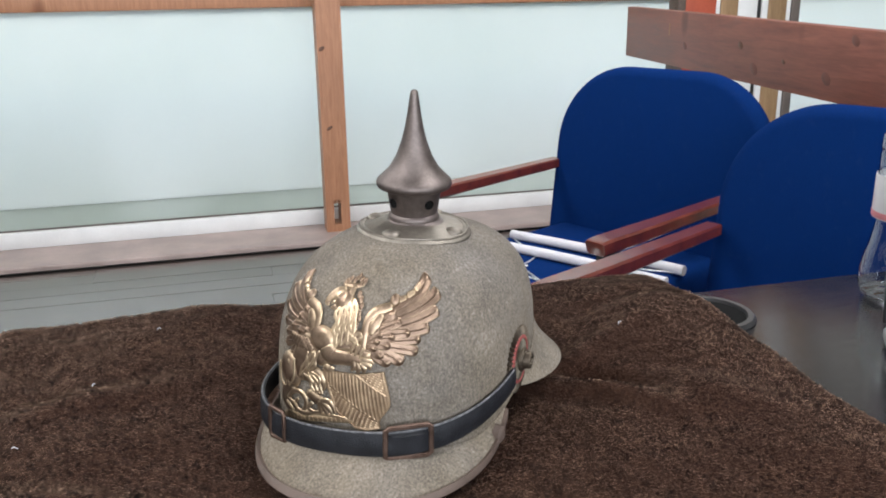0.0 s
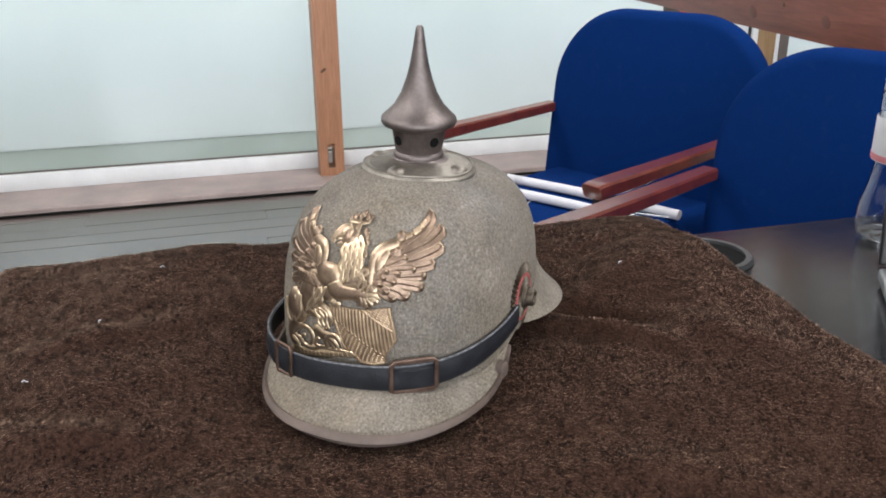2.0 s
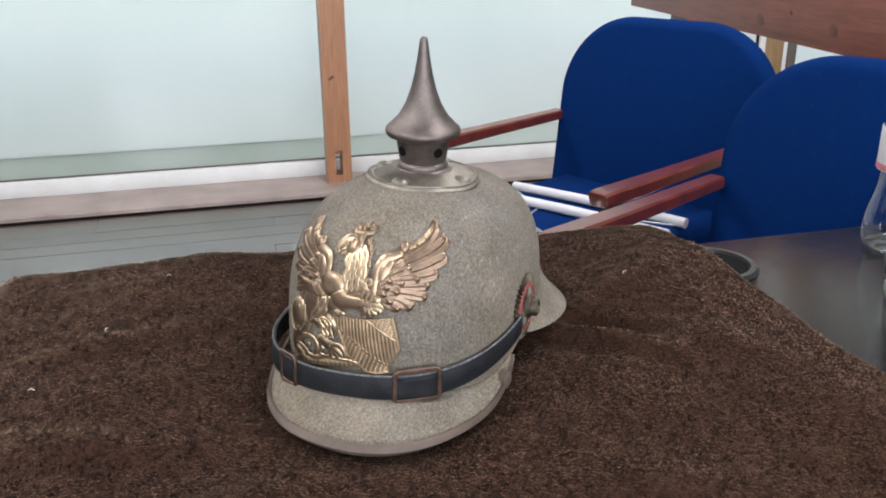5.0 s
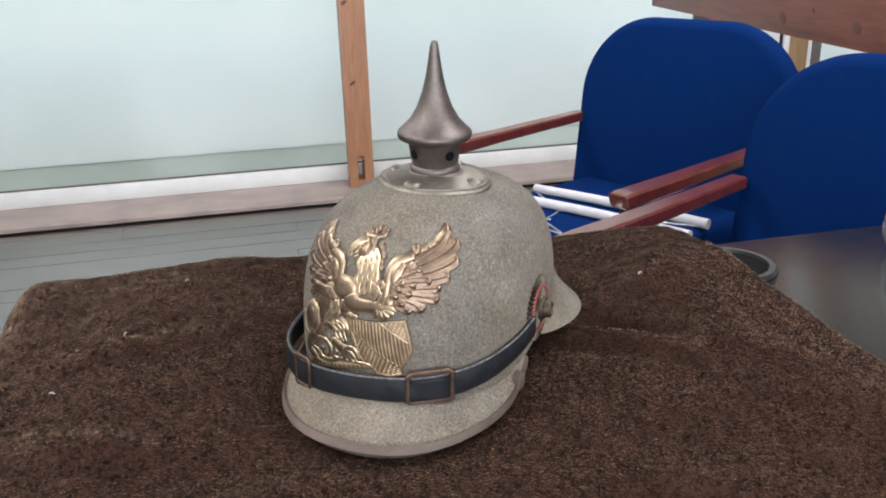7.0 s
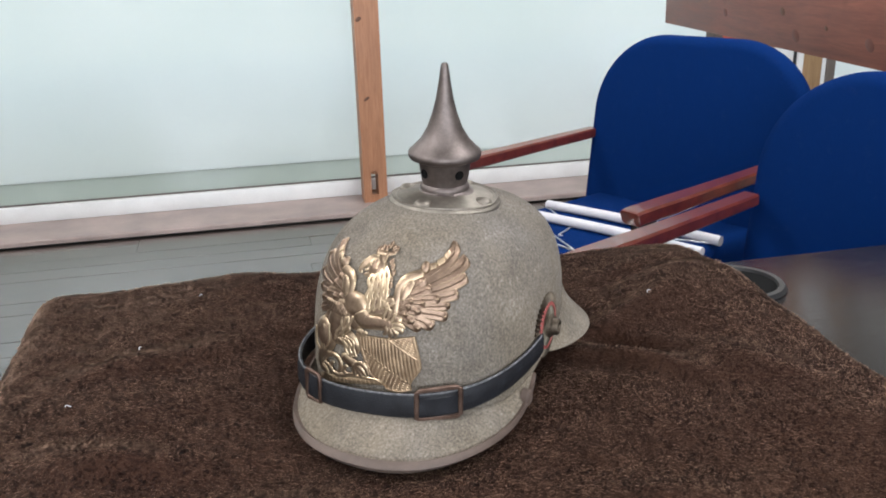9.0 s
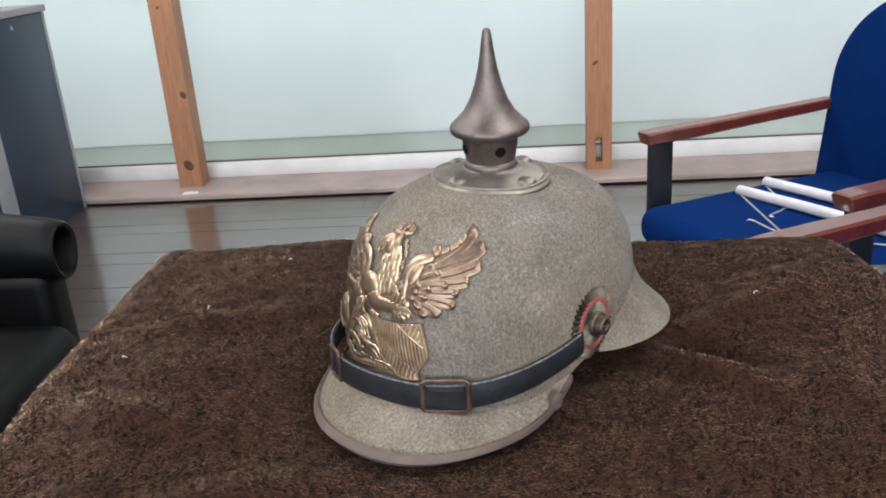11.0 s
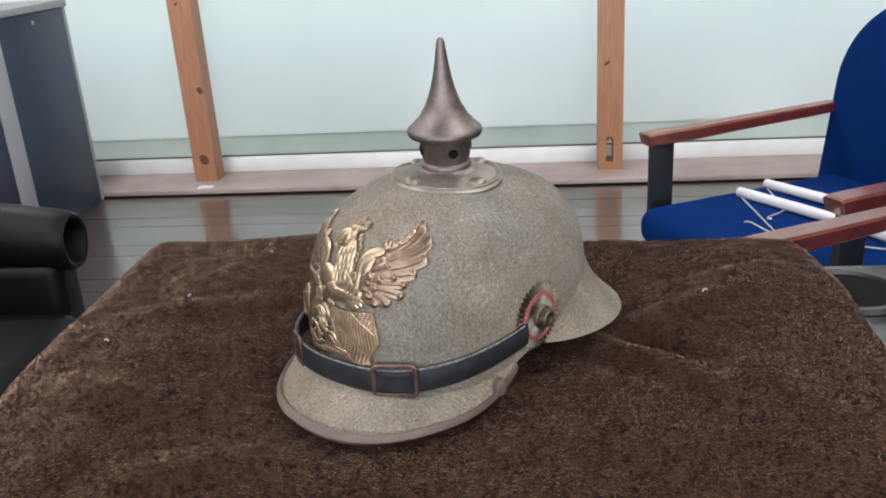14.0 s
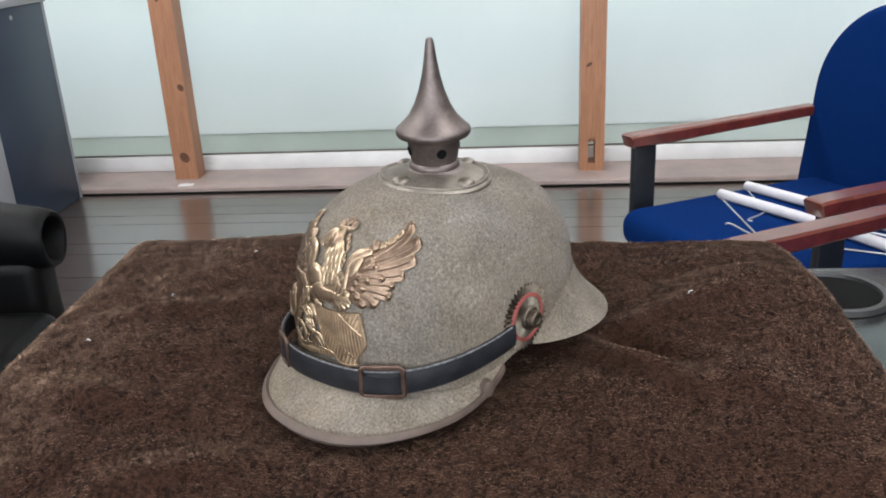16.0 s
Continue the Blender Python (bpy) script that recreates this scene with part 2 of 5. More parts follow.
def frosted_material(name, lo, hi):
    """Frosted pane: daylight soaks through it; faint clouding, and a polished face."""
    a = Mat(name, 0.3)
    n1 = a.noise(0.9, 4)
    tr = a.n.new("ShaderNodeBsdfTranslucent")
    gl = a.n.new("ShaderNodeBsdfGlossy")
    gl.inputs["Roughness"].default_value = 0.12
    fr = a.n.new("ShaderNodeFresnel")
    fr.inputs["IOR"].default_value = 1.45
    mx = a.n.new("ShaderNodeMixShader")
    a.l.new(a.ramp(n1, (0.3, lo), (0.7, hi)), tr.inputs["Color"])
    a.l.new(fr.outputs[0], mx.inputs[0])
    a.l.new(tr.outputs[0], mx.inputs[1])
    a.l.new(gl.outputs[0], mx.inputs[2])
    a.l.new(mx.outputs[0], a.n["Material Output"].inputs["Surface"])
    return a.m


# even grey for the added slab and low wall outside
UNSEEN_GREY = paint_material("unseen_outdoor_grey", (0.16, 0.17, 0.15), 0.85, 0.15, 2)
FROST = frosted_material("frosted_glass", (0.815, 0.865, 0.835), (0.875, 0.91, 0.885))
FROST_LOW = frosted_material("clouded_glass", (0.60, 0.65, 0.60), (0.80, 0.85, 0.81))
CLEAR = glass_material("clear_plastic", (0.92, 0.95, 0.97))


def blanket_material():
    a = Mat("brown_wool_pile", 0.95, spec=0.1)
    n1, n2, n3 = a.noise(420, 3, 0.7), a.noise(45, 4, 0.6), a.noise(7, 3)
    c = a.ramp(n1, (0.3, (0.034, 0.0162, 0.0106)), (0.55, (0.041, 0.0206, 0.0140)), (0.8, (0.050, 0.0266, 0.0184)))
    c = a.mix(c, a.ramp(n2, (0.3, (0.7, 0.66, 0.64)), (0.7, (1.1, 1.08, 1.04))), 0.7, "MULTIPLY")
    c = a.mix(c, a.ramp(n3, (0.3, (0.9, 0.82, 0.82)), (0.7, (1.1, 1.08, 1.0))), 0.8, "MULTIPLY")
    a.colour(c).bump(a.math("ADD", n1, n2), 0.0025, 0.7)
    a.sheen(0.6)
    return a.m


PILE = blanket_material()


def fibre_material():
    a = Mat("wool_fibre", 0.85, spec=0.2)
    isl = a.n.new("ShaderNodeNewGeometry").outputs["Random Per Island"]
    patch = a.noise(38, 4, 0.6)
    c = a.ramp(isl, (0.0, (0.029, 0.0136, 0.0089)), (0.45, (0.038, 0.0187, 0.0128)), (0.84, (0.048, 0.0252, 0.0178)), (0.97, (0.085, 0.050, 0.036)))
    c = a.mix(c, a.ramp(patch, (0.3, (0.62, 0.56, 0.54)), (0.7, (1.28, 1.24, 1.18))), 0.7, "MULTIPLY")
    c = a.mix(c, a.ramp(a.noise(170, 3, 0.65), (0.36, (0.80, 0.77, 0.75)), (0.64, (1.22, 1.20, 1.16))), 0.5, "MULTIPLY")
    c = a.mix(c, a.ramp(a.noise(6, 3), (0.35, (0.80, 0.66, 0.66)), (0.65, (1.22, 1.20, 1.10))), 0.9, "MULTIPLY")
    a.colour(c)
    a.sheen(0.84)
    # fibres lie along the cloth, so they shade with its slope
    nap = a.n.new("ShaderNodeAttribute")
    nap.attribute_name = "nap_normal"
    a.l.new(nap.outputs["Vector"], a.b.inputs["Normal"])
    return a.m


FIBRE = fibre_material()


# ---- mesh helpers ----
def link(name, bm, mat, parent=None, label="", smooth=True, angle=None):
    me = bpy.data.meshes.new(name)
    bm.normal_update()
    bm.to_mesh(me)
    bm.free()
    me.materials.append(mat)
    for p in me.polygons:
        p.use_smooth = smooth
    if smooth:
        me.set_sharp_from_angle(angle=radians(angle or 35))
    ob = new(name, me)
    if parent:
        ob.parent = parent
    if label:
        ob["label"] = label
    return ob


part = link


def thing(name, m, label, category, group="", kind=""):
    ob = new(name)
    ob.empty_display_size = 0.05
    ob.matrix_basis = m
    return tagged(ob, label, category, group, kind)


def box(bm, x0, x1, y0, y1, z0, z1, bevel=0.0, seg=2):
    r = bmesh.ops.create_cube(bm, size=1.0)
    for v in r["verts"]:
        v.co = Vector(((x0 + x1) / 2 + v.co.x * (x1 - x0), (y0 + y1) / 2 + v.co.y * (y1 - y0), (z0 + z1) / 2 + v.co.z * (z1 - z0)))
    if bevel:
        es = {e for v in r["verts"] for e in v.link_edges}
        bmesh.ops.bevel(bm, geom=list(es), offset=bevel, segments=seg, profile=0.5, affect="EDGES")
    return bm


def boxed(*a, **k):
    return box(bmesh.new(), *a, **k)


def lathe(profile, seg=48, sx=1.0, sy=1.0, bm=None):
    """Turns (radius, z) pairs about z."""
    bm = bm or bmesh.new()
    rings = []
    for r, z in profile:
        if r < 1e-6:
            rings.append([bm.verts.new((0, 0, z))])
        else:
            rings.append([bm.verts.new((r * sx * math.cos(2 * math.pi * i / seg), r * sy * math.sin(2 * math.pi * i / seg), z)) for i in range(seg)])
    for a, b in zip(rings, rings[1:]):
        for i in range(seg):
            j = (i + 1) % seg
            if len(a) == 1 and len(b) > 1:
                bm.faces.new((a[0], b[i], b[j]))
            elif len(b) == 1 and len(a) > 1:
                bm.faces.new((a[i], b[0], a[j]))
            elif len(a) > 1:
                bm.faces.new((a[i], b[i], b[j], a[j]))
    bmesh.ops.recalc_face_normals(bm, faces=bm.faces)
    return bm


def sweep(points, section, closed=False, bm=None, caps=True, up=(0, 0, 1), scales=None):
    """Carries a closed section of (side, up) pairs along points."""
    bm = bm or bmesh.new()
    pts = [Vector(p) for p in points]
    rings = []
    for i, p in enumerate(pts):
        a = pts[i - 1] if i or closed else p
        b = pts[(i + 1) % len(pts)] if i + 1 < len(pts) or closed else p
        t = (b - a).normalized()
        u = up[i] if isinstance(up, list) else Vector(up)
        s = t.cross(u).normalized()
        w = s.cross(t).normalized()
        k = scales[i] if scales else 1.0
        rings.append([bm.verts.new(p + s * x * k + w * y * k) for x, y in section])
    n = len(section)
    pairs = list(zip(rings, rings[1:])) + ([(rings[-1], rings[0])] if closed else [])
    for a, b in pairs:
        for i in range(n):
            bm.faces.new((a[i], a[(i + 1) % n], b[(i + 1) % n], b[i]))
    if caps and not closed:
        bm.faces.new(rings[0][::-1])
        bm.faces.new(rings[-1])
    bmesh.ops.recalc_face_normals(bm, faces=bm.faces)
    return bm


def round_section(r, n=10, ry=None):
    return [(r * math.cos(2 * math.pi * i / n), (ry or r) * math.sin(2 * math.pi * i / n)) for i in range(n)]


def rect_section(w, h, c=0.0):
    x, y = w / 2, h / 2
    if not c:
        return [(-x, -y), (x, -y), (x, y), (-x, y)]
    return [(-x + c, -y), (x - c, -y), (x, -y + c), (x, y - c), (x - c, y), (-x + c, y), (-x, y - c), (-x, -y + c)]


def spline(pts, n):
    """n + 1 points along a smooth line through pts."""
    pts = [Vector(p) for p in pts]
    out = []
    m = len(pts) - 1
    for k in range(n + 1):
        s = k / n * m
        i = min(int(s), m - 1)
        f = s - i
        p0, p1, p2, p3 = pts[max(i - 1, 0)], pts[i], pts[i + 1], pts[min(i + 2, m)]
        out.append(0.5 * ((2 * p1) + (p2 - p0) * f + (2 * p0 - 5 * p1 + 4 * p2 - p3) * f * f + (3 * p1 - p0 - 3 * p2 + p3) * f ** 3))
    return out


# ---- the room ----
GLAZE, LEDGE_TOP = 4.80, 0.028
X0, X1, Y0, Y1, TOP = -4.2, 5.2, -3.6, 4.96, 2.9


def structure(name, bm, mat, label, parent=None):
    return tagged(link(name, bm, mat, parent, smooth=False), label, name.split("_")[0], kind="structure")


structure("floor", boxed(X0, X1, Y0, Y1 + 0.1, -0.12, -0.012), DARK, "dark stained wooden floor boards under the window wall")
structure("ceiling", boxed(X0, X1, Y0, Y1 + 0.1, TOP, TOP + 0.1), CEIL, "plain pale ceiling over the room")
structure("wall_west", boxed(X0 - 0.12, X0, Y0, Y1 + 0.1, -0.12, TOP + 0.1), WALL, "plain pale painted side wall")
structure("wall_east", boxed(X1, X1 + 0.12, Y0, Y1 + 0.1, -0.12, TOP + 0.1), WALL, "plain pale painted side wall")


# out of view; its openings are added for the lamps behind
def back_wall():
    bm = bmesh.new()
    for x0, x1, z0, z1 in ((X0, -3.0, 0, TOP), (-3.0, 4.0, 0, 0.9), (-3.0, 4.0, 2.5, TOP), (4.0, X1, 0, TOP), (0.4, 0.6, 0.9, 2.5)):
        box(bm, x0, x1, Y0 - 0.15, Y0, z0, z1)
    structure("wall_south", bm, WALL, "plain unseen wall with added window openings behind the table")


back_wall()


def floor_boards():
    """Boards along x, each a plank with open joints."""
    parent = bpy.data.objects["floor"]
    rng = random.Random(4)
    w = 0.115
    y, row = Y1 - 0.46, 0
    cache = {}
    while y > -0.9:
        x = X0 + rng.uniform(-2.0, 0.0)
        while x < X1:
            n = rng.choice((1.8, 2.4, 3.0, 3.6))
            a, b = max(x, X0), min(x + n, X1)
            if b - a > 0.05:
                key = round(b - a, 3)
                if key not in cache:
                    bm = boxed(0, b - a - 0.0015, -w + 0.0022, 0, -0.02, 0)
                    me = bpy.data.meshes.new("floor_board")
                    bm.to_mesh(me)
                    bm.free()
                    me.materials.append(FLOOR)
                    cache[key] = me
                ob = new("floor_board", cache[key])
                ob.location = (a, y, rng.uniform(-0.0012, 0.0))
                ob.parent = parent
            x += n
        y -= w
        row += 1
    bm = boxed(X0, X1, Y0, y, -0.02, 0)
    part("far_boards", bm, FLOOR, parent)


def window_wall():
    structure("window_ledge", boxed(X0, X1, 4.480, Y1, -0.012, LEDGE_TOP, 0.006), LEDGE, "worn brown wooden ledge under the frosted glass wall")
    structure("trim", boxed(X0, X1, 4.464, 4.482, -0.012, 0.006, 0.002), DARK, "thin dark skirting strip between boards and ledge")
    w = thing("window_1", pose(0, GLAZE, 0), "long frosted glass window wall with white bottom rail and pine rail", "window", kind="structure")
    part("bottom_rail", boxed(X0, X1, -0.03, 0.03, LEDGE_TOP, 0.101, 0.004), WHITE, w, "white painted bottom rail")
    part("middle_rail", boxed(X0, X1, -0.05, 0.03, 1.036, 1.13, 0.004), PINE, w, "orange pine rail")
    part("top_rail", boxed(X0, X1, -0.05, 0.05, 2.5, TOP, 0.004), PINE, w, "orange pine rail")
    x = X0
    for i, e in enumerate([-3.14, -1.21, 0.72, 2.65, 4.58, X1]):
        part("pane", boxed(x, e, -0.004, 0.004, 0.203, 1.036), FROST, w)
        part("pane", boxed(x, e, -0.006, 0.002, 0.1095, 0.203), FROST_LOW, w, "cloudier strip along the foot of the glass")
        if x < 2.6:
            part("pane", boxed(x, e, -0.004, 0.004, 1.13, 2.5), FROST, w)
        else:
            # out of view; added instead of glass to darken the table's reflection
            part("unseen_panel", boxed(x, e, -0.02, 0.02, 1.13, 2.5), WALL, w, "plain unseen panel, added to keep table reflections dark")
        x = e
    part("seal", boxed(X0, X1, -0.010, 0.01, 0.102, 0.109, 0.002), GREY_BROWN, w, "thin dark rubber seal")


window_wall()
# slab and low wall added out of view, to dim the lower panes
structure("ground", boxed(-60, 60, Y1 + 0.12, 160, -0.35, -0.25), UNSEEN_GREY, "unseen ground slab outside, added to dim the lower glass")
structure("parapet", boxed(-8, 9, 5.75, 5.95, -0.25, 0.75, 0.01), UNSEEN_GREY, "unseen low wall outside, added to dim the lower glass")


def post(x, knots, slot=None):
    p = thing("post", pose(x, 4.62, LEDGE_TOP), "knotty orange pine post standing on the ledge before the glass", "post", "pine posts", "structure")
    w, d, z = 0.110, 0.10, TOP - LEDGE_TOP
    bm = bmesh.new()
    if slot:
        # an upright slot cut through the foot, stepped in towards its rounded head
        x0, x1, z0, z1 = slot
        box(bm, -w / 2, x0, 0, d, 0, z)
        box(bm, x1, w / 2, 0, d, 0, z)
        box(bm, x0, x1, 0, d, 0, z0)
        box(bm, x0, x1, 0, d, z1, z)
        for k in range(5):
            q = (1 - math.cos(radians(18 * (5 - k)))) * (x1 - x0) / 2
            zz = z1 - (x1 - x0) / 2 * (1 - math.sin(radians(18 * k)))
            for u0, u1 in ((x0, x0 + q * 0.9), (x1 - q * 0.9, x1)):
                box(bm, u0, u1, 0.0005, d, zz, z1)
    else:
        box(bm, -w / 2, w / 2, 0, d, 0, z)
    shaft = part("shaft", bm, PINE, p)
    shaft.data.set_sharp_from_angle(angle=0.5)
    for kx, kz, r, tall in knots:
        k = part("knot", lathe([(0.0, 0.0016), (r * 0.6, 0.0012), (r, -0.001)], 20, 1.0, tall), KNOT, p, "dark oval knot")
        k.matrix_basis = Matrix.Translation((kx, 0, kz - LEDGE_TOP)) @ pose(0, 0, 0, 90, 0, 0) @ Matrix.Rotation(radians(35), 4, "Z")
    return p


post(-3.140, ((0.01, 0.44, 0.016, 0.6),))
post(-1.208, ((0.036, 0.467, 0.017, 1.3), (-0.012, 0.86, 0.012, 0.6), (0.004, 0.135, 0.026, 1.25)))
post(0.720, ((-0.019, 0.512, 0.019, 0.45), (-0.036, 0.861, 0.018, 0.6)), (-0.018, 0.014, 0.035, 0.150))


# ---- table ----
TZ = 0.790


def table():
    t = thing("table", pose(0.55, 0.90, 0), "long black wood-grained table with round cable holes", "table")
    part("tabletop", boxed(-0.50, 1.15, -0.62, 0.670, TZ - 0.03, TZ, 0.003), TABLE, t)
    for x in (-0.43, 1.05):
        for y in (-0.55, 0.60):
            part("leg", boxed(x - 0.03, x + 0.03, y - 0.03, y + 0.03, 0, TZ - 0.03, 0.003), BLACK_METAL, t)
    g = lathe([(0.0385, 0.0005), (0.0400, 0.0045), (0.0455, 0.0045), (0.0485, 0.0005)], 48)
    o = part("cable_ring", g, BLACK_PLASTIC, t, "black plastic ring round a cable hole")
    o.location = (0.672 - 0.55, 1.505 - 0.90, TZ)
    # flat black disc on the solid top paints the hole's shade
    d = lathe([(0.0, 0.0015), (0.0392, 0.0015)], 40)
    o2 = part("cable_shade_disc", d, DARK, t, "dark disc painted as shade in the cable hole")
    o2.location = o.location
    return t


table()


# ---- blanket ----
def smooth(a, b, x):
    t = min(max((x - a) / (b - a), 0), 1)
    return t * t * (3 - 2 * t)


def bump_at(x, y, cx, cy, rx, ry):
    return math.exp(-(((x - cx) / rx) ** 2 + ((y - cy) / ry) ** 2))


LEFT, RIGHT, FAR, TURN = 0.030, 0.620, 1.548, 0.034


def blanket_height(x, y):
    """Top of the folded blanket: a soft slab with humps and creases, hanging over the far edge and the left."""
    wob = 0.006 * noise.noise(Vector((x * 6, y * 6, 5.2)))
    left, right, far = LEFT + wob + 0.03 * max(0, 1.30 - y), RIGHT + wob, FAR + 0.5 * wob
    h = 0.833 - 0.011 * smooth(0.20, 0.62, x) + 0.005 * bump_at(x, y, 0.17, 1.56, 0.05, 0.10)
    h -= 0.030 * max(0, 1.50 - y) * (1 - 0.6 * smooth(0.30, 0.60, x)) + 0.02 * max(0, 1.46 - y) * smooth(0.12, 0.02, x)
    # raised roll along the fold on the table, and the hollow under the helmet
    h += 0.010 * math.exp(-((right - 0.035 - x) / 0.05) ** 2) * smooth(1.60, 1.48, y)
    h -= 0.014 * bump_at(x, y, 0.33, 1.35, 0.13, 0.11) + 0.012 * bump_at(x, y, 0.27, 1.25, 0.09, 0.075)
    h += 0.007 * bump_at(x, y, 0.53, 1.43, 0.09, 0.05) + 0.006 * bump_at(x, y, 0.10, 1.30, 0.04, 0.10)
    for k, (cx, cy, ang, ln, wd, amp) in enumerate(CREASES):
        ca, sa = math.cos(radians(ang)), math.sin(radians(ang))
        u, v = (x - cx) * ca + (y - cy) * sa, -(x - cx) * sa + (y - cy) * ca
        h += amp * math.exp(-(u / ln) ** 2 - ((v - 0.005 * math.sin(u * 28 + k)) / wd) ** 2)
    h += 0.006 * noise.noise(Vector((x * 5.5, y * 5.5, 3.1))) * smooth(1.56, 1.46, y) + 0.0030 * noise.noise(Vector((x * 19, y * 19, 8))) + 0.0009 * noise.noise(Vector((x * 66, y * 66, 1)))
    # the turned-down edges: over the table's edge at the left and far side, down to the table top at the right
    e = math.hypot(max(0.0, left - x), max(0.0, y - far))
    if e > 0:
        f = min(e / TURN, 0.97)
        h -= TURN * (1 - math.sqrt(1 - f * f)) + max(0.0, e - 0.97 * TURN) * 9.0
    r = max(0.0, x - right)
    if r > 0:
        f = min(r / 0.036, 1.0)
        h -= 0.052 * (1 - math.sqrt(1 - f * f))
    return h


# centre, bearing, half length, half width and height of each fold
CREASES = ((0.500, 1.398, 20, 0.058, 0.014, 0.007), (0.484, 1.350, -41, 0.046, 0.010, -0.007), (0.470, 1.327, -38, 0.052, 0.012, 0.010), (0.545, 1.295, -53, 0.055, 0.018, 0.006),
           (0.120, 1.395, 22, 0.072, 0.016, 0.006), (0.105, 1.265, -18, 0.055, 0.015, 0.006), (0.560, 1.480, 12, 0.070, 0.014, -0.005), (0.180, 1.180, 30, 0.060, 0.016, 0.005),
           (0.430, 1.150, -25, 0.080, 0.018, 0.005), (0.060, 1.450, -60, 0.050, 0.014, -0.004))


def blanket():
    b = thing("blanket", pose(0, 0, 0), "thick brown wool blanket folded over the table under the helmet", "blanket")
    nx, ny = 220, 320
    xs = np.linspace(-0.03, 0.662, nx + 1)
    ys = np.linspace(0.52, 1.605, ny + 1)
    z = np.array([[blanket_height(x, y) for x in xs] for y in ys])
    verts = [(x, y, z[j, i]) for j, y in enumerate(ys) for i, x in enumerate(xs)]
    faces = [(j * (nx + 1) + i, j * (nx + 1) + i + 1, (j + 1) * (nx + 1) + i + 1, (j + 1) * (nx + 1) + i) for j in range(ny) for i in range(nx)]
    me = bpy.data.meshes.new("cloth")
    me.from_pydata(verts, [], faces)
    me.materials.append(PILE)
    me.polygons.foreach_set("use_smooth", [True] * len(me.polygons))
    ob = new("cloth", me)
    ob.parent = b
    # the pile: short crooked fibres, each two narrow triangles
    rng = np.random.default_rng(7)
    n = 330000
    px = rng.uniform(-0.028, 0.660, n)
    py = 1.603 - 0.80 * rng.random(n) ** 1.15
    fi, fj = (px - xs[0]) / (xs[1] - xs[0]), (py - ys[0]) / (ys[1] - ys[0])
    i0, j0 = np.clip(fi.astype(int), 0, nx - 1), np.clip(fj.astype(int), 0, ny - 1)
    u, v = fi - i0, fj - j0
    pz = z[j0, i0] * (1 - u) * (1 - v) + z[j0, i0 + 1] * u * (1 - v) + z[j0 + 1, i0] * (1 - u) * v + z[j0 + 1, i0 + 1] * u * v
    gx = (z[j0, i0 + 1] - z[j0, i0]) / (xs[1] - xs[0])
    gy = (z[j0 + 1, i0] - z[j0, i0]) / (ys[1] - ys[0])
    nrm = np.stack([-gx, -gy, np.ones(n)], 1)
    nrm /= np.linalg.norm(nrm, axis=1)[:, None]
    base = np.stack([px, py, pz - 0.0006], 1)
    tuft = np.zeros((n, 2))
    for q, amp in ((14, 0.20), (60, 0.16), (140, 0.34), (310, 0.40)):
        for axis in range(2):
            for r in range(3):
                a, ph = rng.uniform(0, 2 * math.pi), rng.uniform(0, 2 * math.pi)
                tuft[:, axis] += amp * 0.6 * np.sin(q * (px * math.cos(a) + py * math.sin(a)) + ph + 1.5 * np.sin(q * 0.37 * (py * math.cos(a) - px * math.sin(a))))
    lean = rng.normal(0, 0.34, (n, 3)) + np.array([0.2, -0.15, 0])
    lean[:, :2] += tuft
    way = nrm + lean
    way /= np.linalg.norm(way, axis=1)[:, None]
    length = rng.uniform(0.0010, 0.0024, n)[:, None]
    side = np.cross(way, rng.normal(0, 1, (n, 3)))
    side /= np.linalg.norm(side, axis=1)[:, None]
    w = rng.uniform(0.0005, 0.0012, n)[:, None]
    bend = base + way * length * 0.55
    tip = base + way * length + rng.normal(0, 0.0006, (n, 3))
    co = np.stack([base - side * w, base + side * w, bend + side * w * 0.8, bend - side * w * 0.8, tip], 1).reshape(-1, 3)
    k = np.arange(n)[:, None] * 5
    quads = (k + np.array([0, 1, 2, 3])).tolist()
    tris = (k + np.array([3, 2, 4])).tolist()
    me = bpy.data.meshes.new("wool_nap")
    me.from_pydata(co.tolist(), [], quads + tris)
    me.materials.append(FIBRE)
    soft = nrm + 0.05 * way + rng.normal(0, 0.04, (n, 3)) + np.array([-0.26, 0.08, 0])
    soft /= np.linalg.norm(soft, axis=1)[:, None]
    me.attributes.new("nap_normal", "FLOAT_VECTOR", "POINT").data.foreach_set("vector", np.repeat(soft, 5, axis=0).ravel().astype(np.float32))
    ob = new("wool_nap", me)
    ob.parent = b
    ob["kind"] = "stuff"
    ob["label"] = "short fuzzy brown wool pile"
    return b


blanket()


# ---- helmet ----
HX, HY, HZ, HEAD = 0.3339, 1.3532, 0.8101, -128.20
helmet = thing("spiked_helmet", pose(HX, HY, HZ, 0, 0, HEAD) @ pose(0, 0, 0, -2.57, 1.95, 0) @ Matrix.Scale(0.9255, 4),
               "spiked grey felt helmet with gilt griffin badge, on the blanket", "helmet")
# local axes: x to the front, y to the wearer's left, z up
RIM, CROWN = 0.022, 0.1605
FRONT, BACK, SIDE, ASIDE = 0.1135, 0.1178, 0.0868, -0.0016


